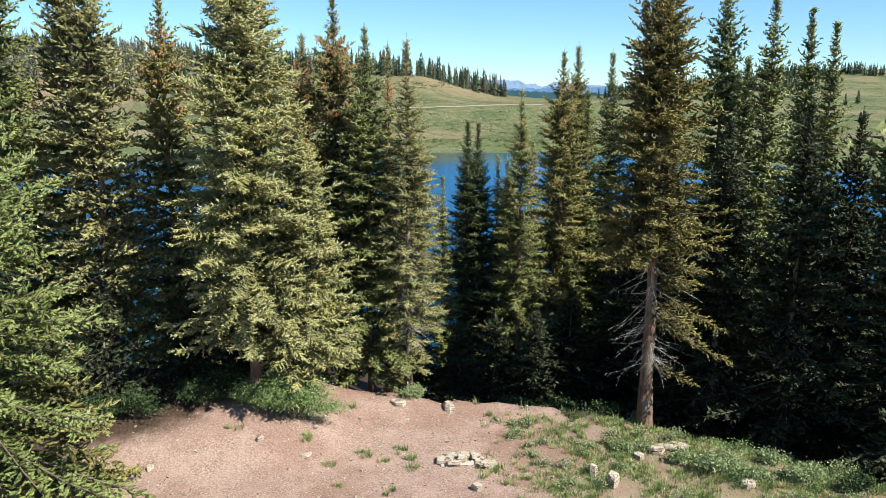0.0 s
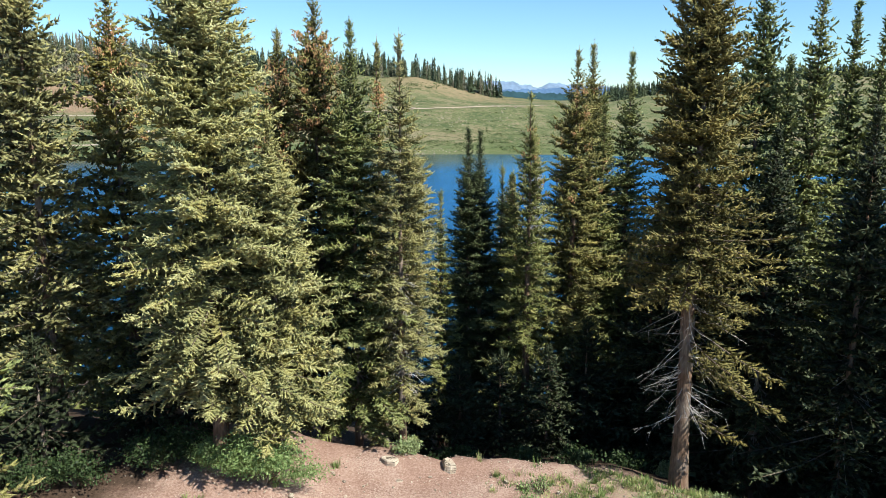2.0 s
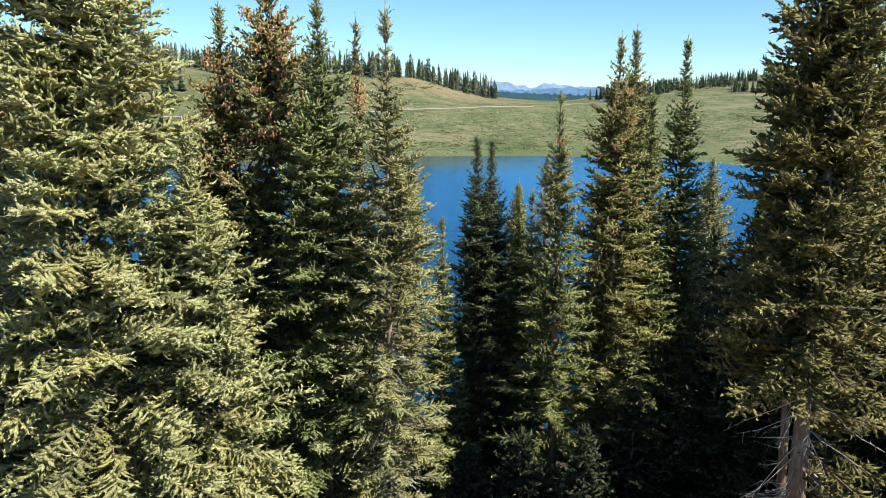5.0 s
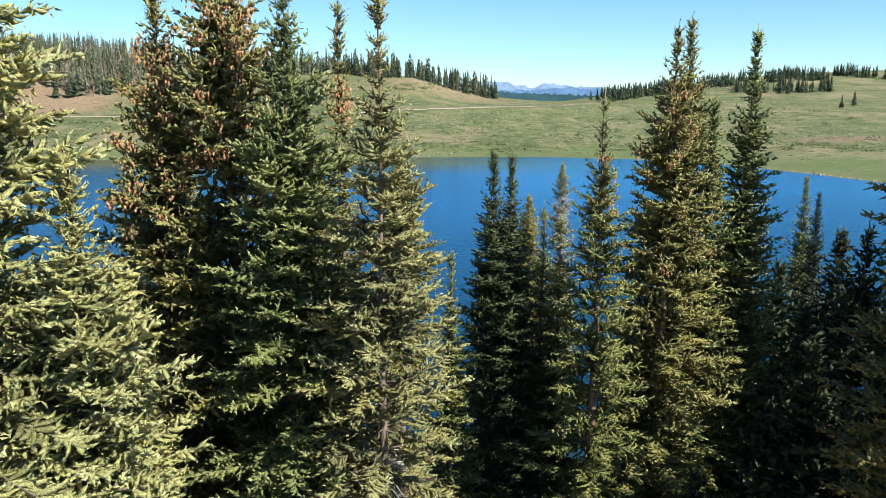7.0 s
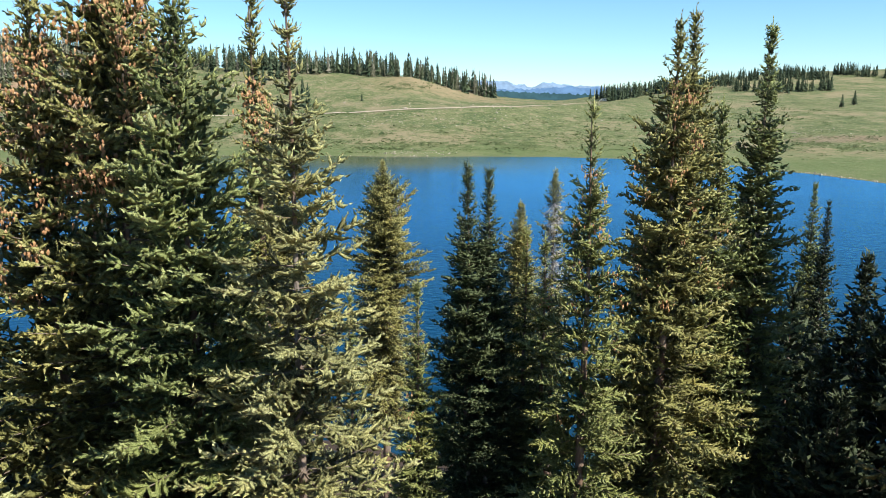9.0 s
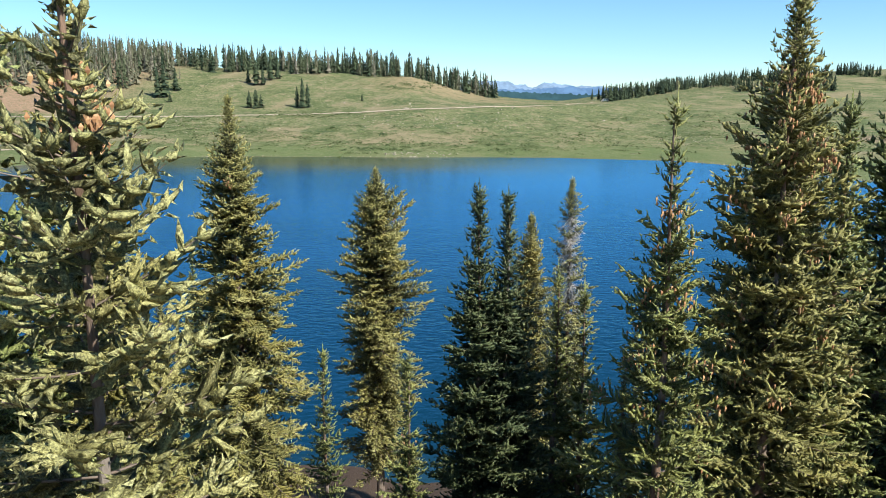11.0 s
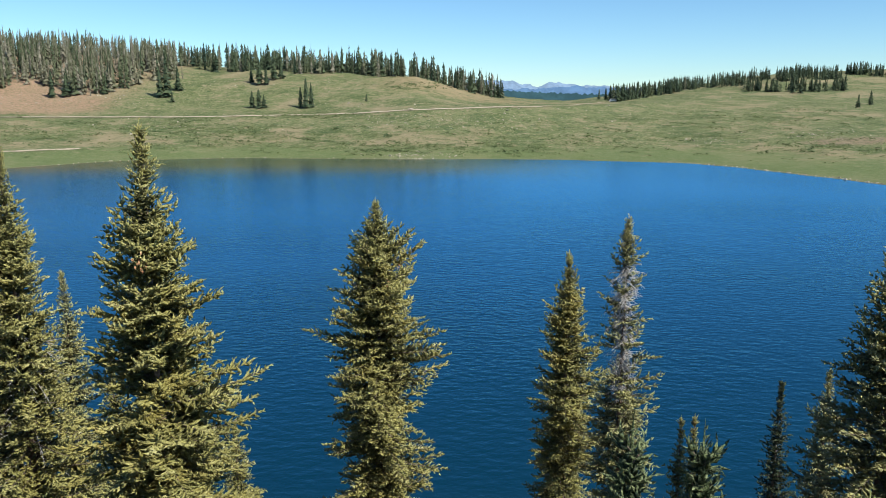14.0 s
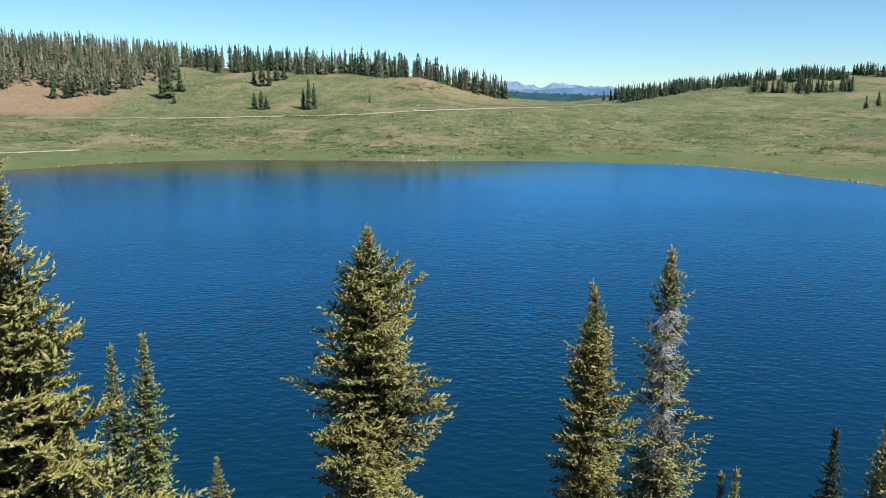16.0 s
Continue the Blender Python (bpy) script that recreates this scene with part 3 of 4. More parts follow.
def dead_mesh_data(rng, z0, z1, n, R, thick):
    """Bare dead branches on the lower stem, forked."""
    h = rng.uniform(z0, z1, n)
    az = rng.uniform(0, 6.283, n)
    L = R * rng.uniform(0.35, 1.0, n)
    r = np.linspace(0, 1, 4)
    dh = np.stack([np.cos(az), np.sin(az)], -1)
    sl = rng.uniform(-0.95, 0.0, n)
    P = np.zeros((n, 4, 3))
    P[..., :2] = dh[:, None] * (r[None] * L[:, None])[..., None] + rng.normal(0, 0.04, (n, 4, 2)) * r[None, :, None]
    P[..., 2] = h[:, None] + sl[:, None] * L[:, None] * r + 0.12 * L[:, None] * r ** 2
    k = rng.integers(0, n, n * 3)
    f = rng.uniform(0.3, 1.0, n * 3)
    i0 = np.minimum((f * 3).astype(int), 2)
    b = P[k, i0] + (P[k, i0 + 1] - P[k, i0]) * (f * 3 - i0)[:, None]
    sd = unit(np.stack([dh[k, 0], dh[k, 1], np.full(n * 3, -0.3)], -1) + rng.normal(0, 0.7, (n * 3, 3)))
    l2 = rng.uniform(0.12, 0.4, n * 3) * R * 0.5
    Q = b[:, None] + sd[:, None] * (np.linspace(0, 1, 4)[None] * l2[:, None])[..., None]
    Q[..., 2] -= 0.06 * np.linspace(0, 1, 4) ** 2
    allp = np.concatenate([P, Q])
    rad = np.concatenate([np.full((n, 1), 0.008) * (1.1 - r), np.full((n * 3, 1), 0.0045) * (1.1 - r)]) * thick
    return tubes(allp, rad, 3)


def spruce(x, y, tip_z, R, mat, label, seed, crown=0.12, cones=0, dead=0, r0=None, cone_lo=0.62, group="spruces on the lake bank", turn=0.0, dead_at=0.18, dead_reach=0.6, dead_thick=1.0, **kw):
    """One spruce standing on the ground with its tip at tip_z."""
    z0 = float(ground_z(x, y))
    H = tip_z - z0
    # coarser sprays on trees that stand farther from the lane down to the lake
    kw.setdefault("leaf", min(max(0.70 + 0.078 * max(math.hypot(x, max(y - 25, 0)), abs(x) * 1.9), 0.75), 1.95))
    D = spruce_data(seed, H, R, crown * H, **kw)
    root = new("spruce_tree")
    root.matrix_world = pose(x, y, z0, 0, 0, turn)
    tagged(root, label, "tree", group)
    r0 = r0 or 0.012 * H + 0.02
    v, t = trunk_mesh(H, r0, D["rng"], kw.get("top_lean", 0.0))
    stem = mesh_part("trunk", tri_mesh("trunk", v, t, BARK, smooth=True), root)
    v, t = tubes(D["paths"], D["rad"], 3)
    tagged(mesh_part("branchwork", tri_mesh("branchwork", v, t, TWIG, smooth=True), root), kind="stuff")
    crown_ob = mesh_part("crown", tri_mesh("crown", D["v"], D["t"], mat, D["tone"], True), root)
    tagged(crown_ob, kind="stuff")
    if cones:
        v, t, tone = cone_mesh_data(D, cones, cone_lo)
        mesh_part("cone_growth", tri_mesh("cone_growth", v, t, CONE, tone), crown_ob, "clusters of ripe orange-brown cones")["kind"] = "stuff"
    if dead:
        v, t = dead_mesh_data(D["rng"], dead_at * H, max(crown, 0.2, dead_at + 0.06) * H + 0.2 * H, dead, R * dead_reach, dead_thick)
        mesh_part("deadwood", tri_mesh("deadwood", v, t, DEAD), stem, "bare grey dead branches")["kind"] = "stuff"
    return root


PALE = "broad pale yellow-green spruce with drooping sprays on the dirt shelf"
GREEN = "dark green spruce with a narrow spire on the lake bank"
CONES = "slender spruce with a brown cone-laden top on the lake bank"
BLUE = "dark blue-green spruce in shade on the lake bank"
OLIVE = "tall olive-yellow spruce with a bare lower trunk beside the clearing"
GREYT = "thin grey-green spruce with bare twigs on the lake bank"
YOUNG = "small bright green young spruce on the lake bank"

# left of the clearing
spruce(-8.3, 12.8, 9.6, 2.9, N_FIR, "full green fir with drooping sprays at the clearing's edge", 11, 0.03, sag=30, power=0.7, gap=0.32, leaf=1.4)
spruce(-4.4, 17.2, 11.6, 2.2, N_PALE, PALE, 12, 0.17, cones=90, sag=18, lump=0.26, per=9, r0=0.15, power=0.7, gap=0.26, droop=0.24, leaf=1.1)
spruce(-3.25, 17.4, 7.7, 1.45, N_PALE, PALE, 13, 0.17, sag=18, lump=0.30, power=0.7, per=8, gap=0.26, droop=0.24, r0=0.09, leaf=1.05)
spruce(-7.05, 19.8, 10.4, 1.9, N_OLIVE, CONES, 14, 0.10, cones=900, power=0.75)
spruce(-8.5, 19.0, 11.4, 1.8, N_GREY, GREYT, 15, 0.16, dead=40, power=0.7)
spruce(-9.7, 20.4, 12.4, 1.9, N_GREY, GREYT, 16, 0.16, dead=40, power=0.7)
spruce(-11.0, 19.2, 12.2, 2.0, N_GREEN, GREEN, 17, 0.10, dead=20, power=0.7)
spruce(-7.3, 13.7, 3.7, 1.35, N_OLIVE, "small olive-green spruce at the foot of the fir", 18, 0.03, power=0.6, sag=24)
for x, y, tip, r_, sd in ((-6.3, 18.3, 3.0, 1.2, 111), (-5.4, 19.4, 3.2, 1.2, 112), (-8.0, 17.3, 3.4, 1.4, 113), (-9.7, 16.6, 4.2, 1.5, 114)):
    spruce(x, y, tip, r_, N_BLUE_SHADED, "low dark spruce in the shade of the taller trees", sd, 0.05, power=0.6, leaf=2.2)
# the five tips between clearing and lake
spruce(-3.78, 21.2, 9.55, 1.8, N_OLIVE, CONES, 21, 0.12, cones=1500, lump=0.34, power=0.75, per=7, leaf=1.2, r0=0.11)
spruce(-2.92, 21.1, 10.5, 1.95, N_OLIVE, CONES, 22, 0.12, cones=2300, lump=0.34, power=0.75, per=7, leaf=1.2, r0=0.12)
spruce(-1.98, 20.1, 9.65, 1.85, N_GREEN, GREEN, 23, 0.12, dead=20, power=0.85, leaf=1.05, per=7, gap=0.30, r0=0.1)
spruce(-1.45, 20.7, 9.3, 0.75, N_OLIVE, CONES, 24, 0.10, cones=220, power=0.8, cone_lo=0.84, lump=0.2, leaf=0.9)
spruce(-0.9, 19.45, 9.35, 0.95, N_GREY, GREYT, 25, 0.13, dead=220, power=1.1, knee=0.5, lump=0.05, leaf=0.9, dead_at=0.2, bare=0.25, r0=0.09)
spruce(0.0, 24.9, 5.35, 0.95, N_YOUNG, YOUNG, 26, 0.08, cones=60, power=0.8, leaf=0.9)
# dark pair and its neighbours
spruce(0.84, 25.9, 7.12, 1.5, N_GREEN_SHADED, BLUE, 31, 0.04, power=0.78, leaf=1.0, per=7, gap=0.31)
spruce(1.19, 26.0, 7.02, 1.45, N_GREEN_SHADED, BLUE, 32, 0.04, power=0.78, leaf=1.0, per=7, gap=0.31)
spruce(1.9, 26.5, 6.0, 1.0, N_YOUNG, YOUNG, 33, 0.06, power=0.8, leaf=0.9)
spruce(2.2, 26.25, 5.85, 1.0, N_YOUNG, YOUNG, 34, 0.06, power=0.8, leaf=0.9)
spruce(2.40, 23.6, 8.2, 1.22, N_YOUNG, CONES, 35, 0.10, cones=320, cone_lo=0.5, power=0.75, lump=0.42, leaf=0.8, gap=0.36, per=6, flat=24)
spruce(4.43, 25.8, 9.55, 1.5, N_OLIVE, CONES, 36, 0.08, cones=600, cone_lo=0.6, power=0.78, knee=0.65, leaf=1.1)
spruce(3.76, 24.4, 9.3, 1.4, N_OLIVE, CONES, 37, 0.08, cones=600, cone_lo=0.6, power=0.78, knee=0.65, leaf=1.1)
spruce(4.65, 24.95, 8.15, 1.25, N_GREEN, GREEN, 38, 0.12, power=0.8, leaf=1.2, per=7, gap=0.30)
spruce(5.45, 25.3, 9.3, 1.3, N_GREEN, GREEN, 39, 0.12, power=0.75, leaf=1.2, per=7, gap=0.29)
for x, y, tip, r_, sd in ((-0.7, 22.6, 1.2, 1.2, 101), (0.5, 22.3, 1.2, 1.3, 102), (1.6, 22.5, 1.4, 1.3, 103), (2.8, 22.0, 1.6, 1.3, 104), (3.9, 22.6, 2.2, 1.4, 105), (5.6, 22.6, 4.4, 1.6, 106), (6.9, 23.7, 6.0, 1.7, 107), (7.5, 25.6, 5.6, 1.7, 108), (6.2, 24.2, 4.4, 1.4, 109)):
    spruce(x, y, tip, r_, N_BLUE_SHADED, BLUE, sd, 0.05, power=0.6, leaf=2.2)
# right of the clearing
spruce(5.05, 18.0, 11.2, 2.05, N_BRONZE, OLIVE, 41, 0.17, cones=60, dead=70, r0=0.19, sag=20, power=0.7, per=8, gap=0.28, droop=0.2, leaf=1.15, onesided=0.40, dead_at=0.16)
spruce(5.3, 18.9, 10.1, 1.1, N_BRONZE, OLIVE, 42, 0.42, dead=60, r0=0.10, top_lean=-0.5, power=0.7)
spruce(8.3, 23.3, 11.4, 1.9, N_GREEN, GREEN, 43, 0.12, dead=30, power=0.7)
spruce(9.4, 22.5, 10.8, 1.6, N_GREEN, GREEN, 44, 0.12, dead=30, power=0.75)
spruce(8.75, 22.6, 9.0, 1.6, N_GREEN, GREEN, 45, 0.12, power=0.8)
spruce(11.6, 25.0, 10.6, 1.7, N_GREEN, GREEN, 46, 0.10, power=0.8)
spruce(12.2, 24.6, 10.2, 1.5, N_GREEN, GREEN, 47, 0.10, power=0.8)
spruce(10.8, 16.6, 9.0, 2.2, N_BLUE_SHADED, BLUE, 48, 0.02, sag=24, power=0.7)
spruce(7.4, 19.9, 7.4, 1.8, N_BLUE_SHADED, BLUE, 91, 0.1, dead=30)
spruce(8.7, 18.4, 7.8, 1.9, N_BLUE_SHADED, BLUE, 92, 0.1, dead=30)
spruce(6.3, 21.6, 6.6, 1.6, N_BLUE_SHADED, BLUE, 93, 0.1)
spruce(10.7, 19.8, 7.6, 1.9, N_BLUE_SHADED, BLUE, 94, 0.08)
# down the bank
spruce(-3.92, 33.0, 8.15, 1.65, N_TAWNY, CONES, 51, 0.30, cones=60, lump=0.24, power=0.8, knee=0.8, per=8, gap=0.26, leaf=1.08)
spruce(-9.6, 39.7, 7.35, 2.2, N_TAWNY, GREEN, 52, 0.06, power=0.78, leaf=1.3, per=8, gap=0.28, dead=80, dead_at=0.45)
spruce(-10.6, 40.0, 6.35, 1.7, N_GREY, GREYT, 53, 0.06, power=0.75, dead=60, dead_at=0.5, leaf=1.7)
spruce(-11.8, 40.4, 6.4, 1.9, N_GREY, GREYT, 72, 0.06, power=0.75, dead=60, dead_at=0.5, leaf=1.8)
spruce(-1.74, 44.1, 5.6, 1.45, N_TAWNY, CONES, 54, 0.24, cones=160, lump=0.46, power=0.72, knee=0.36, per=9, gap=0.24, leaf=1.4)
spruce(3.95, 45.2, 3.8, 1.15, N_TAWNY, GREEN, 55, 0.22, lump=0.36, power=0.7, knee=0.5, per=7, gap=0.27, leaf=1.4)
spruce(4.95, 42.4, 5.4, 0.86, N_GREY, GREYT, 56, 0.20, dead=620, dead_reach=0.62, dead_thick=1.35, power=0.6, knee=0.32, dead_at=0.65, lump=0.3, per=7, gap=0.26, leaf=1.3, bare=0.25, thin=(0.66, 0.90))
spruce(-1.48, 28.6, 4.2, 0.7, N_YOUNG, YOUNG, 57, 0.06, leaf=1.0)
spruce(5.0, 30.9, 4.0, 0.85, N_YOUNG, YOUNG, 58, 0.06)
spruce(12.0, 48.0, -1.3, 1.1, N_BLUE_SHADED, BLUE, 59, 0.04, leaf=1.8)
spruce(14.2, 49.0, -1.2, 1.4, N_GREY, GREEN, 60, 0.04, leaf=1.8)
spruce(12.7, 43.1, 5.2, 2.2, N_GREY, GREEN, 61, 0.05, power=0.7, knee=0.5, leaf=1.7)
spruce(-8.5, 47.2, 2.0, 1.4, N_GREEN, GREEN, 62, 0.05)
spruce(-9.35, 47.0, 1.7, 1.3, N_GREEN, GREEN, 63, 0.05)
spruce(-10.6, 46.5, 0.5, 1.2, N_OLIVE, GREEN, 64, 0.05)
spruce(-13.2, 49.1, 2.4, 1.6, N_GREY, GREYT, 65, 0.05)
spruce(-9.6, 56.7, -6.6, 1.2, N_OLIVE, YOUNG, 66, 0.05)
spruce(8.3, 47.2, -2.3, 0.9, N_OLIVE, YOUNG, 67, 0.05)
spruce(8.9, 47.6, -2.4, 0.8, N_OLIVE, YOUNG, 68, 0.05)
spruce(15.0, 42.4, 4.8, 1.7, N_GREEN, GREEN, 69, 0.05, leaf=1.8)
spruce(14.9, 41.1, 4.3, 1.6, N_BLUE_SHADED, GREEN, 70, 0.05, leaf=1.8)
spruce(4.34, 47.5, 3.4, 1.3, N_TAWNY, CONES, 71, 0.05, cones=120, power=0.8)

# the crowded wood on the slope behind: a few kinds, repeated
stands = []
taken = [(o.location.x, o.location.y) for o in scene.objects if o.name.startswith("spruce_tree")]
rng = np.random.default_rng(8)
models = [spruce(x0, y0, z1, rr, mt, "dark spruce in the crowded shaded wood on the slope", sd, 0.03, group="crowded wood on the slope", leaf=4.2, gap=0.55, per=5)
          for x0, y0, z1, rr, mt, sd in ((7.0, 27.0, 4.6, 1.7, N_BLUE_SHADED, 81), (-6.2, 25.5, 4.8, 1.8, N_GREEN, 82), (7.3, 20.8, 6.0, 1.7, N_BLUE_SHADED, 83), (-12.6, 23.5, 6.0, 1.9, N_GREEN, 84))]
tall = [mm.children[0].bound_box[1][2] for mm in models]
taken += [(o.location.x, o.location.y) for o in models]
tries = 0
while len(stands) < 30 and tries < 4000:
    tries += 1
    y = rng.uniform(20.5, 47)
    side = rng.choice([-1, 1])
    lo = np.interp(y, [20, 24, 28, 34, 47], [5.5, 6.0, 5.5, 6.5, 12.0] if side > 0 else [6.0, 5.5, 5.5, 7.5, 12.0])
    x = side * rng.uniform(lo, lo + 14)
    if min(math.hypot(x - a, y - b) for a, b in taken) < 1.35 or (side > 0 and y > 34):
        continue
    top = min(rng.uniform(3.6, 6.2), 8.2 - 0.42 * (y - 20) - 0.4, 8.4 - 0.6 * (y - 26.3) if y > 28 else 9)
    z0 = float(ground_z(x, y))
    if top - z0 < 2.5:
        continue
    taken.append((x, y))
    stands.append((x, y, z0, top - z0))
# the wood goes on unseen beside the clearing, placed to throw shade on the bank
for x, y, h in ((17.0, 12.0, 11.0), (17.5, 14.5, 12.0), (18.5, 17.0, 12.5), (15.5, 18.0, 12.0), (16.5, 20.5, 13.0), (14.0, 20.5, 12.0), (19.0, 19.5, 13.0), (15.6, 24.0, 12.0), (18.0, 23.0, 13.0), (13.5, 22.8, 11.5)):
    stands.append((x, y, float(ground_z(x, y)), h))
for i, (x, y, z0, h) in enumerate(stands):
    k = i % 4
    sc = h / tall[k]
    ob = copy_thing(models[k], pose(x, y, z0, 0, 0, rng.uniform(0, 360)))
    ob.scale = (max(sc, 0.62), max(sc, 0.62), sc)


# ---- far woods ----
def far_tree(rng, h, w, tiers=11, spikes=5):
    """Triangles of one small far conifer: ragged tiers of boughs round a stem."""
    v = []
    z = np.linspace(0.06, 0.95, tiers)
    for f in z:
        r = w * (1 - f) ** 0.75 * rng.uniform(0.6, 1.25)
        a0 = rng.uniform(0, 6.28)
        for j in range(spikes):
            a = a0 + 6.283 * j / spikes + rng.uniform(-0.5, 0.5)
            rr = r * rng.uniform(0.45, 1.35)
            da = rng.uniform(0.3, 0.55)
            z0 = f + rng.uniform(-0.03, 0.03)
            top = min(z0 + rng.uniform(0.07, 0.13), 1.0) * h
            low = (z0 - rng.uniform(0.0, 0.05)) * h
            v += [(0, 0, top), (rr * math.cos(a - da), rr * math.sin(a - da), low), (rr * math.cos(a + da), rr * math.sin(a + da), low)]
    for j in range(3):
        a = 2.094 * j
        v += [(0, 0, h), (0.014 * h * math.cos(a), 0.014 * h * math.sin(a), 0), (0.014 * h * math.cos(a + 2.1), 0.014 * h * math.sin(a + 2.1), 0)]
    return np.array(v)


def wood(name, places, mats_tone, mat, label, seed, wide=(0.075, 0.17), dead=0.0):
    rng = np.random.default_rng(seed)
    shapes = [far_tree(rng, 1.0, rng.uniform(*wide)) for _ in range(14)] + [far_tree(rng, 1.0, rng.uniform(0.03, 0.06), 8, 4) for _ in range(5)]
    vs, tone = [], []
    for x, y, h in places:
        bare = rng.uniform() < dead
        sh = shapes[14 + rng.integers(5)] if bare else shapes[rng.integers(14)]
        a = rng.uniform(0, 6.28)
        c, s_ = math.cos(a), math.sin(a)
        q = sh * h * (1.08 if bare else 1.0)
        q = np.stack([q[:, 0] * c - q[:, 1] * s_, q[:, 0] * s_ + q[:, 1] * c, q[:, 2]], -1) + (x, y, float(ground_z(x, y)) - 0.2)
        vs.append(q)
        tone.append(np.clip((0.88 if bare else rng.normal(*mats_tone)) + rng.normal(0, 0.05, len(q) // 3), 0, 1))
    vs = np.concatenate(vs)
    ob = new(name, tri_mesh(name, vs, np.arange(len(vs)).reshape(-1, 3), mat, np.concatenate(tone)))
    return tagged(ob, label, "forest", kind="stuff")


m = Mat("far_needles", 0.8, 0.2)
m.color(m.ramp(m.attr("tone"), [(0.0, (0.022, 0.038, 0.022)), (0.5, (0.064, 0.080, 0.038)), (0.8, (0.135, 0.128, 0.080)), (1.0, (0.205, 0.180, 0.140))]))
FAR_N = m.m
rng = np.random.default_rng(4)


def scatter(n, px, dd, keep, hh):
    out = []
    while len(out) < n:
        p, d = rng.uniform(*px), rng.uniform(*dd)
        if keep(p, d):
            out.append((u_at(p) * d * FAR, EYE_Y + d * FAR, (hh[0] + (hh[1] - hh[0]) * rng.beta(1.2, 1.6)) * FAR))
    return out


left_wood = scatter(1500, (-420, 330), (342, 470), lambda p, d: d > 352 + 12 * math.sin(p / 37) + 0.1 * max(0, p - 150) ** 1.0, (9.5, 14.5))
wood("conifer_forest", left_wood, (0.68, 0.2), FAR_N, "dense conifer forest with many grey dead stems on the hill", 71, (0.11, 0.22), dead=0.22)
ridge = scatter(1000, (325, 893), (396, 470), lambda p, d: d > np.interp(p, [320, 450, 620, 740, 880], [418, 403, 396, 399, 430]) + 6 * math.sin(p / 23) and math.sin(p / 17.0) + math.sin(p / 7.3) > -1.75, (4, 15))
wood("conifer_forest", ridge, (0.42, 0.25), FAR_N, "row of dark conifers along the hill crest", 72, (0.10, 0.22), dead=0.06)
# ---- hills over the lake: road, single trees, stones, bushes ----
def hill_place(px, row):
    """Where the line of sight through a column and a row of the view from the bank meets the far land."""
    d = np.linspace(150, 900, 1500)
    u = u_at(px)
    z = ground_z(u * d, EYE_Y + d)
    want = EYE_Z + rise(row, 1.0) * d
    k = np.where(z > want)[0]
    k = k[0] if len(k) else len(d) - 1
    return float(u * d[k]), float(EYE_Y + d[k]), float(z[k])


def patches(n, spots, hh):
    """Trees in loose stands on the far hills: columns, rows and their spread for each stand."""
    out = []
    size = np.array([q[1] * q[3] for q in spots]) ** 0.7
    for i in rng.choice(len(spots), n, p=size / size.sum()):
        px, sx, row, sr = spots[i]
        a, r_ = rng.uniform(0, 6.283), math.sqrt(rng.uniform())
        x, y, _ = hill_place(px + sx * r_ * math.cos(a), row + sr * r_ * math.sin(a))
        out.append((x, y, rng.uniform(*hh)))
    return out


crest = [(px, 16, row, 3.5) for px, row in zip(range(1095, 1215, 14), np.linspace(177, 159, 9))]
right = patches(760, crest + [(1225, 22, 156, 3), (1262, 26, 152, 4), (1300, 26, 148, 5), (1335, 16, 158, 4), (1372, 14, 162, 2), (1395, 20, 140, 4), (1425, 26, 134, 5), (1462, 30, 138, 4), (1412, 18, 160, 2.5),
                              (1448, 20, 161, 2.5), (1488, 9, 158, 3), (1520, 24, 130, 3), (1560, 24, 133, 3), (1620, 30, 136, 4), (1345, 20, 140, 3)], (6.5, 11.5))
wood("conifer_forest", right, (0.25, 0.15), FAR_N, "dark conifers in stands over the grassy hill", 73, (0.13, 0.26))


def strip(name, stops, width, mat, label):
    px = np.linspace(stops[0][0], stops[-1][0], 120)
    row = np.interp(px, [s[0] for s in stops], [s[1] for s in stops])
    pts = np.array([hill_place(a, b) for a, b in zip(px, row)])
    for _ in range(6):
        pts[1:-1, 1] = (pts[:-2, 1] + pts[1:-1, 1] * 2 + pts[2:, 1]) / 4
    lanes = np.linspace(-0.5, 0.5, 4) * width
    vs = []
    for x, y, _z in pts:
        mid = float(ground_z(x, y))
        for l in lanes:
            vs.append((x, y + l, 0.6 * float(ground_z(x, y + l)) + 0.4 * mid + 0.12))
    i = np.arange(119)[:, None] * 4 + np.arange(3)[None]
    q = np.stack([i, i + 4, i + 5, i + 1], -1).reshape(-1, 4)
    ob = new(name, tri_mesh(name, np.array(vs), q, mat, smooth=True))
    return tagged(ob, label, "road", kind="structure")


m = Mat("gravel_road", 0.95, 0.1)
m.color(m.ramp(m.noise(0.6, 4), [(0.3, (0.30, 0.235, 0.17)), (0.7, (0.46, 0.38, 0.29))]))
GRAVEL = m.m
strip("road", [(-200, 208), (0, 207), (220, 207), (330, 207), (540, 203), (640, 200), (720, 195), (870, 190), (990, 188), (1040, 184), (1085, 179)], 3.6, GRAVEL, "pale gravel road along the hillside above the lake")
strip("road", [(-150, 270), (0, 268), (60, 266), (135, 263)], 4.0, GRAVEL, "short pale dirt track in the meadow by the lake")


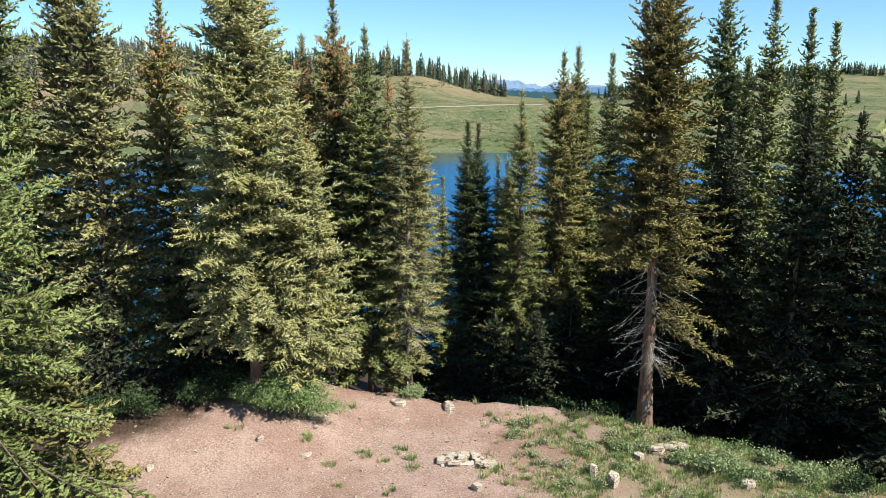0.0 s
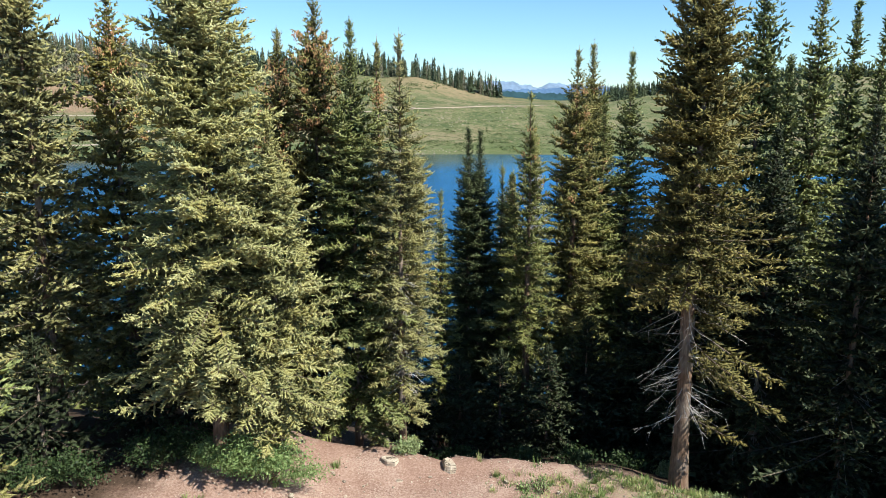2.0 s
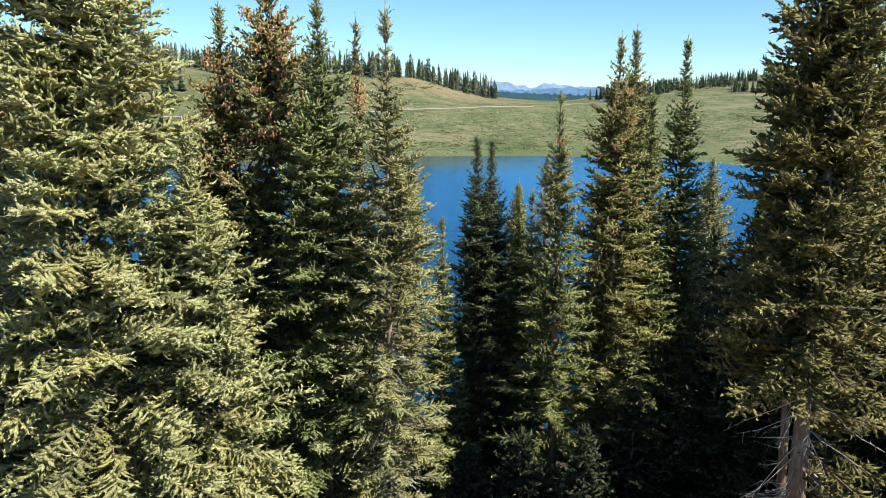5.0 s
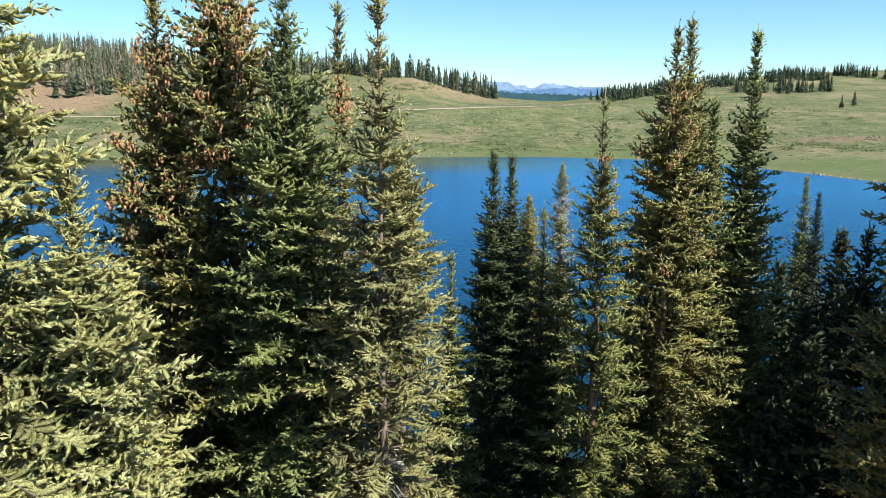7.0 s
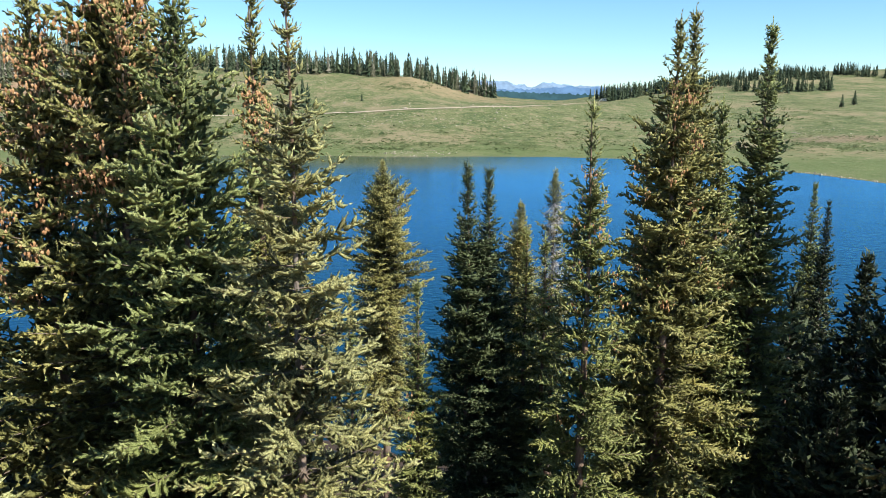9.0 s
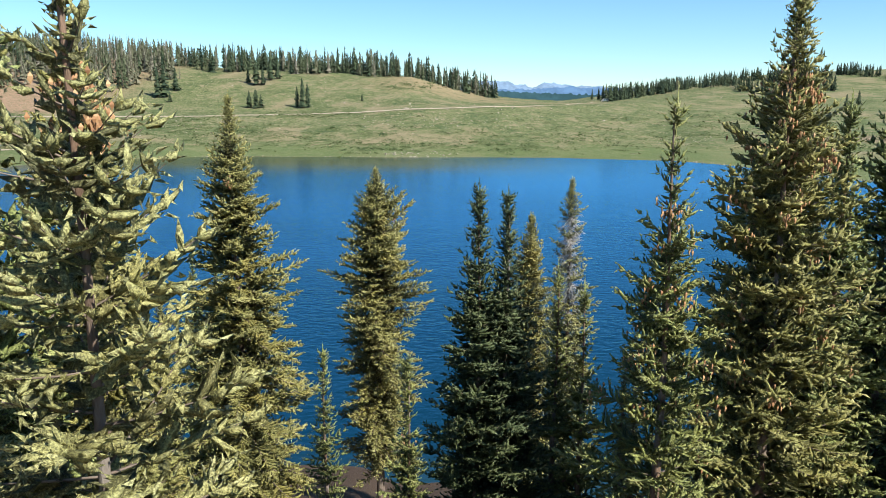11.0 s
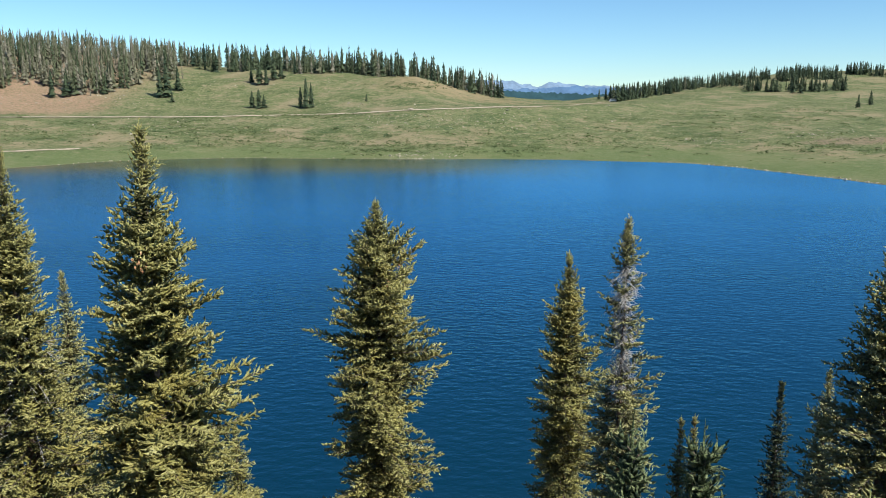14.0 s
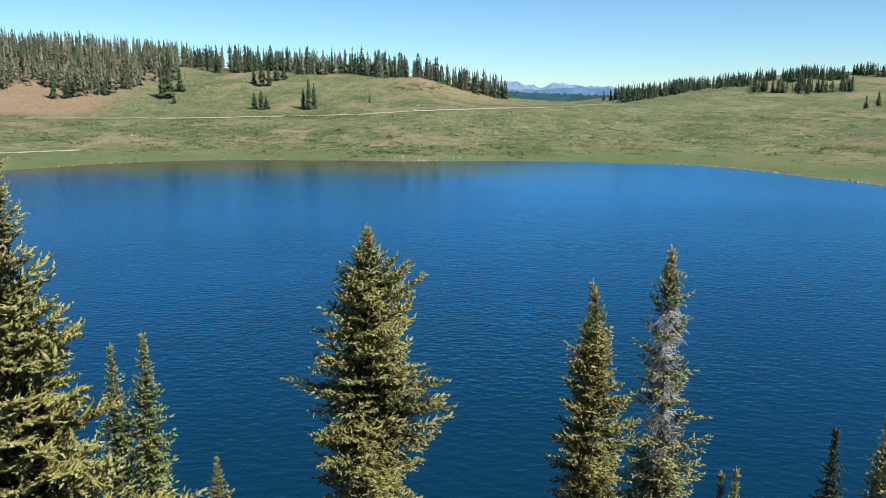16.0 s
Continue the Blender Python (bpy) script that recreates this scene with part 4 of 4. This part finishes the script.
def hill_spruce(px, row, h, seed, w=0.17):
    rg = np.random.default_rng(seed)
    x, y, z = hill_place(px, row)
    root = new("spruce_tree")
    root.location = (x, y, z)
    tagged(root, "single dark spruce on the open meadow hill", "tree", "spruces on the meadow hill")
    v = far_tree(rg, h, h * w * 0.85, 20, 9)
    tagged(mesh_part("crown", tri_mesh("crown", v, np.arange(len(v)).reshape(-1, 3), FAR_N, np.clip(rg.normal(0.25, 0.12, len(v) // 3), 0, 1)), root), kind="stuff")
    tv, tt = trunk_mesh(h, 0.02 * h, rg)
    mesh_part("trunk", tri_mesh("trunk", tv, tt, BARK, smooth=True), root)


for i, (px, row, h, w) in enumerate(((533, 190, 11, 0.2), (543, 191, 16, 0.17), (552, 190, 13, 0.2), (447, 191, 9, 0.28), (459, 192, 10, 0.3), (468, 191, 7, 0.3), (306, 181, 5.5, 0.3), (448, 146, 11, 0.18),
                                     (462, 150, 16, 0.2), (474, 150, 12, 0.2), (488, 141, 18, 0.18), (500, 139, 16, 0.2), (650, 179, 4, 0.25), (1527, 191, 8, 0.24), (1549, 186, 9, 0.24), (1500, 160, 12, 0.24),
                                     (1422, 165, 12, 0.2), (1408, 165, 13, 0.2), (1440, 162, 11, 0.2), (1063, 176, 8, 0.2), (1075, 176, 9, 0.2), (318, 160, 14, 0.22), (298, 172, 18, 0.2), (286, 172, 17, 0.2), (95, 172, 15, 0.2), (120, 171, 13, 0.22))):
    hill_spruce(px, row, h, 300 + i, w)


def hull_rock(rng, size, n=14):
    bm = bmesh.new()
    for _ in range(n):
        v = Vector(rng.normal(size=3))
        v.normalize()
        bm.verts.new((v.x * size[0] * 0.5, v.y * size[1] * 0.5, v.z * size[2] * 0.5))
    r = bmesh.ops.convex_hull(bm, input=bm.verts[:])
    bmesh.ops.delete(bm, geom=[g for g in r["geom_interior"] if isinstance(g, bmesh.types.BMVert)], context="VERTS")
    bmesh.ops.triangulate(bm, faces=bm.faces[:])
    return bm


def soup(bm):
    v = np.array([w.co[:] for w in bm.verts])
    for i, w in enumerate(bm.verts):
        w.index = i
    t = np.array([[w.index for w in f.verts] for f in bm.faces])
    bm.free()
    return v, t


def joined(name, pieces, mat, label, category, tones=None):
    vs, ts, off = [], [], 0
    for v, t in pieces:
        vs.append(v)
        ts.append(t + off)
        off += len(v)
    tone = None if tones is None else np.concatenate([np.full(len(t), c) for (v, t), c in zip(pieces, tones)])
    ob = new(name, tri_mesh(name, np.concatenate(vs), np.concatenate(ts), mat, tone))
    return tagged(ob, label, category, kind="stuff")


m = Mat("pale_stone", 0.9, 0.2)
sn = m.noise(9, 6, 0.7)
lay = m.t.nodes.new("ShaderNodeMapping")
lay.inputs["Scale"].default_value = (6, 6, 55)
m.link(m.pos(), lay.inputs["Vector"])
bed = m.noise(1.0, 4, 0.6, lay.outputs[0])
cc = m.mix(m.smooth(m.noise(2.5, 3), 0.4, 0.65), m.ramp(sn, [(0.3, (0.30, 0.235, 0.175)), (0.65, (0.58, 0.49, 0.38))]), m.ramp(sn, [(0.3, (0.32, 0.24, 0.18)), (0.7, (0.62, 0.53, 0.42))]))
m.color(m.mix(m.smooth(bed, 0.46, 0.36), cc, (0.10, 0.075, 0.055)))
m.bump(m.math("ADD", sn, m.math("MULTIPLY", bed, 1.2)), 0.9, 0.04)
STONE = m.m
m = Mat("hill_stone", 0.95, 0.1)
m.color(m.ramp(m.noise(0.4, 4), [(0.3, (0.23, 0.19, 0.14)), (0.7, (0.43, 0.37, 0.295))]))
HILL_STONE = m.m

rng = np.random.default_rng(12)
shapes = [soup(hull_rock(rng, (1, 1, 0.75), 9)) for _ in range(8)]


def hill_stones(n, spots):
    out = []
    for _ in range(n):
        px, sx, row, sr = spots[rng.integers(len(spots))]
        x, y, z = hill_place(px + rng.normal(0, sx), row + rng.normal(0, sr))
        v, t = shapes[rng.integers(8)]
        s = 0.22 + rng.exponential(0.24)
        out.append((v * s * (1, 1, 0.8) + (x, y, z + 0.1 * s), t))
    return out


joined("meadow_stones", hill_stones(2300, [(780, 90, 214, 9), (720, 60, 212, 7), (850, 60, 218, 6), (900, 80, 190, 3), (350, 90, 215, 10), (250, 60, 225, 10), (180, 80, 185, 10), (200, 30, 165, 4), (120, 70, 165, 9), (215, 25, 172, 9), (60, 60, 175, 8), (620, 60, 188, 5),
       (560, 60, 150, 9), (420, 60, 140, 6), (1250, 120, 225, 14), (1500, 60, 240, 8), (1240, 60, 250, 4), (1390, 60, 170, 6), (740, 40, 275, 3), (1100, 90, 205, 12)]), HILL_STONE,
       "pale stones strewn over the meadow hills", "stones")
shore = []
for px in np.concatenate([np.linspace(1180, 1700, 170), rng.normal(745, 25, 30), np.linspace(0, 740, 60)]):
    d0 = float(curve(SHORE_D, u_at(px)))
    x = u_at(px) * d0
    for dd in np.arange(-9, 9, 0.4):
        if float(ground_z(x, EYE_Y + d0 + dd)) > LAKE_Z + 0.05:
            break
    v, t = shapes[rng.integers(8)]
    s = 0.22 + rng.exponential(0.2)
    shore.append((v * s + (x + rng.uniform(-1, 1), EYE_Y + d0 + dd + rng.uniform(-0.5, 0.7), LAKE_Z + 0.12), t))
joined("shore_stones", shore, HILL_STONE, "pale stones along the lake's far shore", "stones")

m = Mat("meadow_bush", 0.85, 0.15)
m.color(m.ramp(m.attr("tone"), [(0.0, (0.062, 0.088, 0.036)), (0.6, (0.122, 0.146, 0.060)), (1.0, (0.20, 0.20, 0.10))]))
BUSH_FAR = m.m


def clump(rng, r, h, n, leaf):
    a, q = rng.uniform(0, 6.283, n), np.sqrt(rng.uniform(0, 1, n))
    c = np.stack([np.cos(a) * q * r, np.sin(a) * q * r, h * (1 - q * q) * rng.uniform(0.25, 1.0, n)], -1)
    v = c[:, None] + rng.normal(0, leaf, (n, 3, 3))
    return v.reshape(-1, 3), np.arange(3 * n).reshape(-1, 3)


bush, tones = [], []
spots = [(150, 120, 222, 8), (330, 60, 222, 8), (400, 60, 235, 10), (480, 70, 240, 12), (60, 60, 240, 10), (250, 90, 255, 10), (560, 120, 255, 10), (700, 80, 265, 6), (900, 120, 262, 7), (1050, 150, 255, 12),
         (1300, 110, 240, 10), (1420, 60, 205, 8), (1250, 120, 215, 10), (730, 30, 152, 4), (1480, 60, 262, 10), (1000, 160, 230, 14), (560, 60, 205, 3), (800, 150, 240, 14)]
for _ in range(2600):
    px, sx, row, sr = spots[rng.integers(len(spots))]
    x, y, z = hill_place(px + rng.normal(0, sx), row + rng.normal(0, sr))
    r = min(0.45 + rng.exponential(0.55), 2.2)
    v, t = clump(rng, 1.0, 0.6, 30, 0.11)
    bush.append((v * (r * 1.8, r, r) + (x, y, z), t))
    tones.append(np.clip(rng.normal(0.5, 0.25), 0, 1))
joined("meadow_bushes", bush, BUSH_FAR, "low willow bushes and tussocks over the meadow", "bushes", tones)

# a camper by the road at the saddle
m = Mat("white_paint", 0.4, 0.5)
m.color(m.mix(m.smooth(m.noise(1.2, 3), 0.4, 0.7), (0.62, 0.60, 0.55), (0.5, 0.47, 0.42)))
WHITE = m.m
m = Mat("dark_rubber", 0.9, 0.2)
m.color(m.ramp(m.noise(8, 2), [(0.3, (0.012, 0.012, 0.012)), (0.7, (0.03, 0.03, 0.03))]))
RUBBER = m.m
m = Mat("tinted_glass", 0.1, 0.5)
m.color((0.02, 0.025, 0.03))
GLASS = m.m


def box_bm(sx, sy, sz, at, bevel=0.08):
    bm = bmesh.new()
    bmesh.ops.create_cube(bm, size=1)
    for v in bm.verts:
        v.co = Vector((v.co.x * sx + at[0], v.co.y * sy + at[1], v.co.z * sz + at[2]))
    bmesh.ops.bevel(bm, geom=bm.edges[:], offset=bevel, segments=2, affect="EDGES")
    return bm


x, y, z = hill_place(1089, 180)
camper = new("camper_van")
camper.location = (x, y, z + 0.1)
camper.scale = (0.75, 0.75, 0.75)
tagged(camper, "small white camper van parked by the gravel road", "vehicle")
body = part("body", box_bm(5.2, 2.1, 2.0, (0, 0, 1.55), 0.2), WHITE, camper)
for wx in (-1.5, 0.2, 1.7):
    part("side_window", box_bm(0.9, 0.08, 0.55, (wx, -1.05, 1.9), 0.03), GLASS, body, "dark tinted window")
part("door", box_bm(0.7, 0.06, 1.5, (0.95, -1.05, 1.4), 0.02), WHITE, body)
cab = part("cab", box_bm(1.3, 1.9, 1.2, (-3.1, 0, 1.1), 0.25), WHITE, camper)
part("windshield", box_bm(0.1, 1.6, 0.5, (-3.72, 0, 1.4), 0.03), GLASS, cab, "dark tinted windshield")
for wx in (-2.7, 1.5):
    for wy in (-1.0, 1.0):
        turned = Matrix.Rotation(radians(90), 4, "X")
        bm = bmesh.new()
        bmesh.ops.create_cone(bm, cap_ends=True, segments=16, radius1=0.4, radius2=0.4, depth=0.25, matrix=Matrix.Translation((wx, wy, 0.4)) @ turned)
        bmesh.ops.bevel(bm, geom=[e for e in bm.edges if len(e.link_faces) == 2 and e.calc_face_angle() > 1], offset=0.05, segments=2, affect="EDGES")
        wheel = part("wheel", bm, RUBBER, camper)
        bm = bmesh.new()
        bmesh.ops.create_cone(bm, cap_ends=True, segments=16, radius1=0.22, radius2=0.22, depth=0.28, matrix=Matrix.Translation((wx, wy, 0.4)) @ turned)
        part("rim", bm, WHITE, wheel, "pale steel rim")
x, y, z = hill_place(728, 194)
bm = hull_rock(rng, (3.2, 1.6, 1.1), 16)
boulder = part("boulder", bm, HILL_STONE, None)
boulder.location = (x, y, z + 0.35)
tagged(boulder, "pale flat boulder beside the gravel road", "boulder")


# ---- the clearing: stones, shrubs, grass ----
def shelf_place(px, row):
    """Where a column and a row of the first view meet the dirt shelf."""
    up = (441 - row) / 1358
    a, s = math.cos(radians(-11.55)), math.sin(radians(-11.55))
    ahead, lift = a - up * s, s + up * a
    y = np.linspace(10, 24, 1400)
    x = (px - 784) / 1358 * y / ahead
    z = 8.0 + lift / ahead * y
    k = np.where(ground_z(x, y) > z)[0]
    k = k[0] if len(k) else len(y) - 1
    return float(x[k]), float(y[k]), float(ground_z(x[k], y[k]))


def slab_bm(rg, w, d, h):
    """A broken flat slab with an irregular outline and chipped edges."""
    bm = bmesh.new()
    n = 7
    a = np.sort(np.arange(n) / n * 6.283 + rg.uniform(-0.25, 0.25, n))
    r = rg.uniform(0.6, 1.15, n)
    low = [bm.verts.new((math.cos(q) * k * w * 0.52, math.sin(q) * k * d * 0.52, -h * 0.6)) for q, k in zip(a, r)]
    mid = [bm.verts.new((math.cos(q) * k * w * 0.5 + rg.normal(0, 0.012), math.sin(q) * k * d * 0.5 + rg.normal(0, 0.012), h * rg.uniform(0.25, 0.4))) for q, k in zip(a, r)]
    top = [bm.verts.new((math.cos(q) * k * w * 0.42 * rg.uniform(0.85, 1.1), math.sin(q) * k * d * 0.42 * rg.uniform(0.85, 1.1), h * rg.uniform(0.42, 0.6))) for q, k in zip(a, r)]
    for p, q in ((low, mid), (mid, top)):
        for i in range(n):
            j = (i + 1) % n
            bm.faces.new((p[i], p[j], q[j], q[i]))
    c = bm.verts.new((0, 0, h * 0.55))
    for i in range(n):
        bm.faces.new((top[i], top[(i + 1) % n], c))
    bm.faces.new(low[::-1])
    return bm


def stone(px, row, size, tilt=0.0, turn=0.0, label="weathered pale stone lying on the dirt", seed=0, slabs=0):
    rg = np.random.default_rng(900 + seed)
    x, y, z = shelf_place(px, row)
    if slabs:
        root = new("rock_outcrop")
        root.matrix_world = pose(x, y, z, 0, 0, turn)
        tagged(root, label, "rock", "stones on the clearing")
        for i in range(slabs):
            bm = slab_bm(rg, size[0] * rg.uniform(0.6, 1) * (1 - 0.1 * i), size[1] * rg.uniform(0.6, 1) * (1 - 0.1 * i), size[2] * rg.uniform(0.16, 0.26))
            ob = part("slab", bm, STONE, root)
            ob.matrix_basis = pose(rg.uniform(-0.42, 0.42) * size[0], rg.uniform(-0.4, 0.4) * size[1], size[2] * (0.02 + 0.075 * i), rg.uniform(-5, 5), rg.uniform(-5, 5) + tilt, rg.uniform(-20, 20))
        return
    ob = part("rock", slab_bm(rg, size[0], size[1], size[2] * 0.9), STONE, None)
    ob.matrix_world = pose(x, y, z + size[2] * 0.22, tilt, 0, turn)
    tagged(ob, label, "rock", "stones on the clearing")


stone(815, 815, (0.85, 0.65, 0.40), 6, 20, "layered pale rock outcrop breaking through the dirt", 1, 7)
stone(853, 826, (0.5, 0.45, 0.36), 5, -30, "layered pale rock outcrop breaking through the dirt", 2, 6)
stone(1180, 796, (0.75, 0.5, 0.36), -8, -15, "pair of pale slabs among the grass", 3, 5)
for i, (px, row, s) in enumerate(((1130, 811, (0.3, 0.22, 0.16)), (1050, 842, (0.26, 0.24, 0.34)), (1084, 858, (0.4, 0.3, 0.34)), (845, 868, (0.24, 0.2, 0.2)), (541, 808, (0.28, 0.2, 0.1)), (702, 714, (0.5, 0.3, 0.12)),
                                  (795, 724, (0.5, 0.3, 0.2)), (265, 830, (0.2, 0.16, 0.1)), (460, 777, (0.2, 0.14, 0.08)), (1322, 862, (0.35, 0.3, 0.2)), (560, 757, (0.12, 0.1, 0.08)), (720, 742, (0.14, 0.1, 0.07)),
                                  (905, 712, (0.4, 0.25, 0.14)), (960, 760, (0.13, 0.1, 0.08)), (350, 800, (0.12, 0.1, 0.06)), (620, 730, (0.12, 0.1, 0.06)), (880, 745, (0.15, 0.1, 0.08)))):
    stone(px, row, s, rng.uniform(-10, 10), rng.uniform(0, 360), seed=10 + i)

peb = []
for _ in range(2600):
    x, y = rng.uniform(-7, 6), rng.uniform(12.5, 19)
    v, t = shapes[rng.integers(8)]
    s = 0.016 + rng.exponential(0.017)
    peb.append((v * s + (x, y, float(ground_z(x, y)) + 0.2 * s), t))
joined("pebbles", peb, STONE, "loose pebbles scattered over the bare dirt", "pebbles")


def leaf_mat(name, a, b, c):
    mm = Mat(name, 0.6, 0.3)
    cc = mm.ramp(mm.attr("tone"), [(0.0, a), (0.5, b), (1.0, c)])
    mm.color(cc)
    return mm.translucent(cc, 0.3).m


LEAF_BRIGHT = leaf_mat("shrub_leaf", (0.090, 0.150, 0.045), (0.205, 0.285, 0.098), (0.35, 0.42, 0.19))
LEAF_GREY = leaf_mat("sage_leaf", (0.130, 0.175, 0.070), (0.275, 0.325, 0.145), (0.43, 0.47, 0.26))
# understory leaves set darker, standing in for the shade over them
LEAF_DARK = leaf_mat("understory_leaf", (0.022, 0.040, 0.014), (0.046, 0.076, 0.026), (0.10, 0.14, 0.05))
GRASS = leaf_mat("grass_blade", (0.105, 0.165, 0.048), (0.235, 0.300, 0.095), (0.46, 0.43, 0.20))


def shrub(x, y, w, dpt, h, mat, label, seed, n=2600, leaf=0.045):
    rg = np.random.default_rng(seed)
    root = new("shrub")
    z0 = float(ground_z(x, y))
    root.location = (x, y, z0)
    tagged(root, label, "shrub", "shrubs round the clearing")
    k = 26
    az, rr = rg.uniform(0, 6.283, k), rg.uniform(0.3, 1.0, k)
    tips = np.stack([np.cos(az) * rr * w / 2, np.sin(az) * rr * dpt / 2, h * (1 - 0.55 * rr ** 2) * rg.uniform(0.6, 1.1, k)], -1)
    f = np.linspace(0, 1, 4)
    P = tips[:, None] * np.stack([f, f, f ** 0.75], -1)[None]
    v, t = tubes(P, np.full((k, 4), 0.008) * (1.2 - f), 3)
    tagged(mesh_part("stemwork", tri_mesh("stemwork", v, t, TWIG), root), kind="stuff")
    i = rg.integers(0, k, n)
    g = rg.uniform(0.35, 1.05, n) ** 0.7
    c = tips[i] * np.stack([g, g, g ** 0.75], -1) + rg.normal(0, 1, (n, 3)) * (0.07 * w + 0.03, 0.07 * dpt + 0.03, 0.06)
    c[:, 2] = np.maximum(c[:, 2], 0.02)
    d1, d2 = unit(rg.normal(size=(n, 3)) + (0, 0, 0.4)), rg.normal(size=(n, 3))
    d2 = unit(np.cross(d1, d2))
    s = leaf * rg.uniform(0.6, 1.3, n)[:, None]
    vs = np.stack([c - d1 * s, c + d2 * s * 0.45, c + d1 * s, c - d2 * s * 0.45], 1).reshape(-1, 3)
    me = tri_mesh("leaves", vs, np.arange(4 * n).reshape(-1, 4), mat, np.clip(rg.normal(0.5, 0.2, n), 0, 1))
    tagged(mesh_part("foliage", me, root), kind="stuff")


sx, sy, _ = shelf_place(515, 735)
shrub(sx + 0.1, sy - 0.1, 2.1, 1.2, 1.05, LEAF_BRIGHT, "bright green leafy shrub at the foot of the pale spruce", 1, 9500, 0.03)
shrub(sx - 0.9, sy + 0.25, 1.3, 1.0, 0.7, LEAF_BRIGHT, "bright green leafy shrub at the foot of the pale spruce", 2, 4200, 0.03)
for i, (px, row, w, h, mt, lb) in enumerate(((1275, 838, 1.15, 0.55, LEAF_GREY, "grey-green sagebrush among the grass"), (1205, 820, 0.6, 0.3, LEAF_GREY, "grey-green sagebrush among the grass"),
                                             (1430, 855, 0.9, 0.45, LEAF_GREY, "grey-green sagebrush at the wood's edge"), (1490, 850, 0.7, 0.45, LEAF_GREY, "grey-green sagebrush at the wood's edge"),
                                             (1365, 822, 0.5, 0.3, LEAF_GREY, "grey-green sagebrush at the wood's edge"), (1135, 752, 0.9, 0.4, LEAF_GREY, "wiry weeds round the foot of the trunk"),
                                             (1065, 732, 0.8, 0.3, LEAF_DARK, "low dark weeds on the edge of the shelf"), (240, 740, 1.4, 0.75, LEAF_DARK, "dark green understory bush below the spruces"),
                                             (350, 715, 1.5, 0.7, LEAF_DARK, "dark green understory bush below the spruces"), (400, 705, 1.2, 0.8, LEAF_DARK, "dark green understory bush below the spruces"),
                                             (175, 745, 1.4, 0.7, LEAF_DARK, "dark green understory bush below the spruces"), (730, 702, 0.6, 0.25, LEAF_GREY, "low grey weeds on the shelf's edge"),
                                             (1100, 800, 0.5, 0.28, LEAF_GREY, "grey-green sagebrush among the grass"), (1330, 850, 0.6, 0.3, LEAF_GREY, "grey-green sagebrush among the grass"), (1545, 848, 0.9, 0.5, LEAF_GREY, "grey-green sagebrush at the wood's edge"),
                                             (1515, 872, 0.8, 0.4, LEAF_DARK, "low dark weeds at the wood's edge"), (1560, 810, 1.1, 0.6, LEAF_DARK, "low dark weeds at the wood's edge"))):
    gx_, gy_, _ = shelf_place(px, row)
    shrub(gx_, gy_, w, w * 0.7, h, mt, lb, 20 + i, int(1500 * w), 0.035)

# low dark bushes added to fill the black shade below the shelf's edge
for i, (x, y) in enumerate(((0.4, 20.6), (2.0, 20.4), (3.3, 20.5), (4.6, 20.3))):
    shrub(x, y, 1.2, 0.9, 0.35, LEAF_DARK, "dark bush added to fill the shade below the dirt shelf", 140 + i, 900, 0.05)

# small herbs between the tufts
rng = np.random.default_rng(31)
for i in range(70):
    x, y = rng.uniform(1.6, 9.0), rng.uniform(12.6, 17.8)
    if math.sin(x * 1.9 + 2) * math.sin(y * 1.7 + 1) > -0.5:
        w = rng.uniform(0.25, 0.6)
        shrub(x, y, w, w * 0.8, rng.uniform(0.1, 0.24), (LEAF_GREY, LEAF_BRIGHT)[i % 3 == 2], "low grey-green herb growing in the grassy dirt", 60 + i, int(420 * w), 0.028)

# grass tufts
vs, tone = [], []


def tuft(x, y, r, n, h):
    z0 = float(ground_z(x, y))
    a, q = rng.uniform(0, 6.283, n), rng.uniform(0, r, n)
    b = np.stack([x + np.cos(a) * q, y + np.sin(a) * q, np.full(n, z0 - 0.01)], -1)
    lean = np.stack([np.cos(a), np.sin(a)], -1) * rng.uniform(0.1, 0.6, n)[:, None] * h
    hh = h * rng.uniform(0.5, 1.15, n)
    sdv = np.stack([-np.sin(a), np.cos(a), np.zeros(n)], -1) * 0.008
    tip = b + np.concatenate([lean, hh[:, None]], 1)
    vs.append(np.stack([b - sdv, b + sdv, tip], 1).reshape(-1, 3))
    tone.append(np.clip(rng.uniform(0.05, 1.0) ** 1.3 + rng.normal(0, 0.1, n), 0, 1))


count = 0
while count < 3000:
    x, y = rng.uniform(0.8, 11.0), rng.uniform(8.5, 18.6)
    dense = (0.12 + 0.9 * step((x - 1.3 + 0.7 * math.sin(y * 2.1 + x)) / 2.2)) * step((y - 8.5 + math.sin(x * 1.7)) / 5) * step((11.5 - x) / 3)
    if rng.uniform() < dense and math.sin(x * 2.7 + 1) * math.sin(y * 2.3) > -0.55:
        tuft(x, y, rng.uniform(0.06, 0.20), int(rng.integers(18, 34)), rng.uniform(0.05, 0.17))
        count += 1
for px, row in ((640, 802), (725, 812), (732, 832), (540, 775), (530, 740), (415, 760), (690, 870), (622, 722), (590, 825), (715, 800), (680, 820), (545, 785), (880, 830), (940, 850), (650, 808), (905, 860), (700, 795), (600, 860)):
    x, y, _z = shelf_place(px, row)
    for _ in range(3):
        tuft(x + rng.normal(0, 0.07), y + rng.normal(0, 0.07), 0.07, 24, rng.uniform(0.1, 0.22))
vs = np.concatenate(vs)
grass = new("grass_tufts", tri_mesh("grass_tufts", vs, np.arange(len(vs)).reshape(-1, 3), GRASS, np.concatenate(tone)))
tagged(grass, "sparse green and straw-coloured grass tufts on the dirt", "grass", kind="stuff")
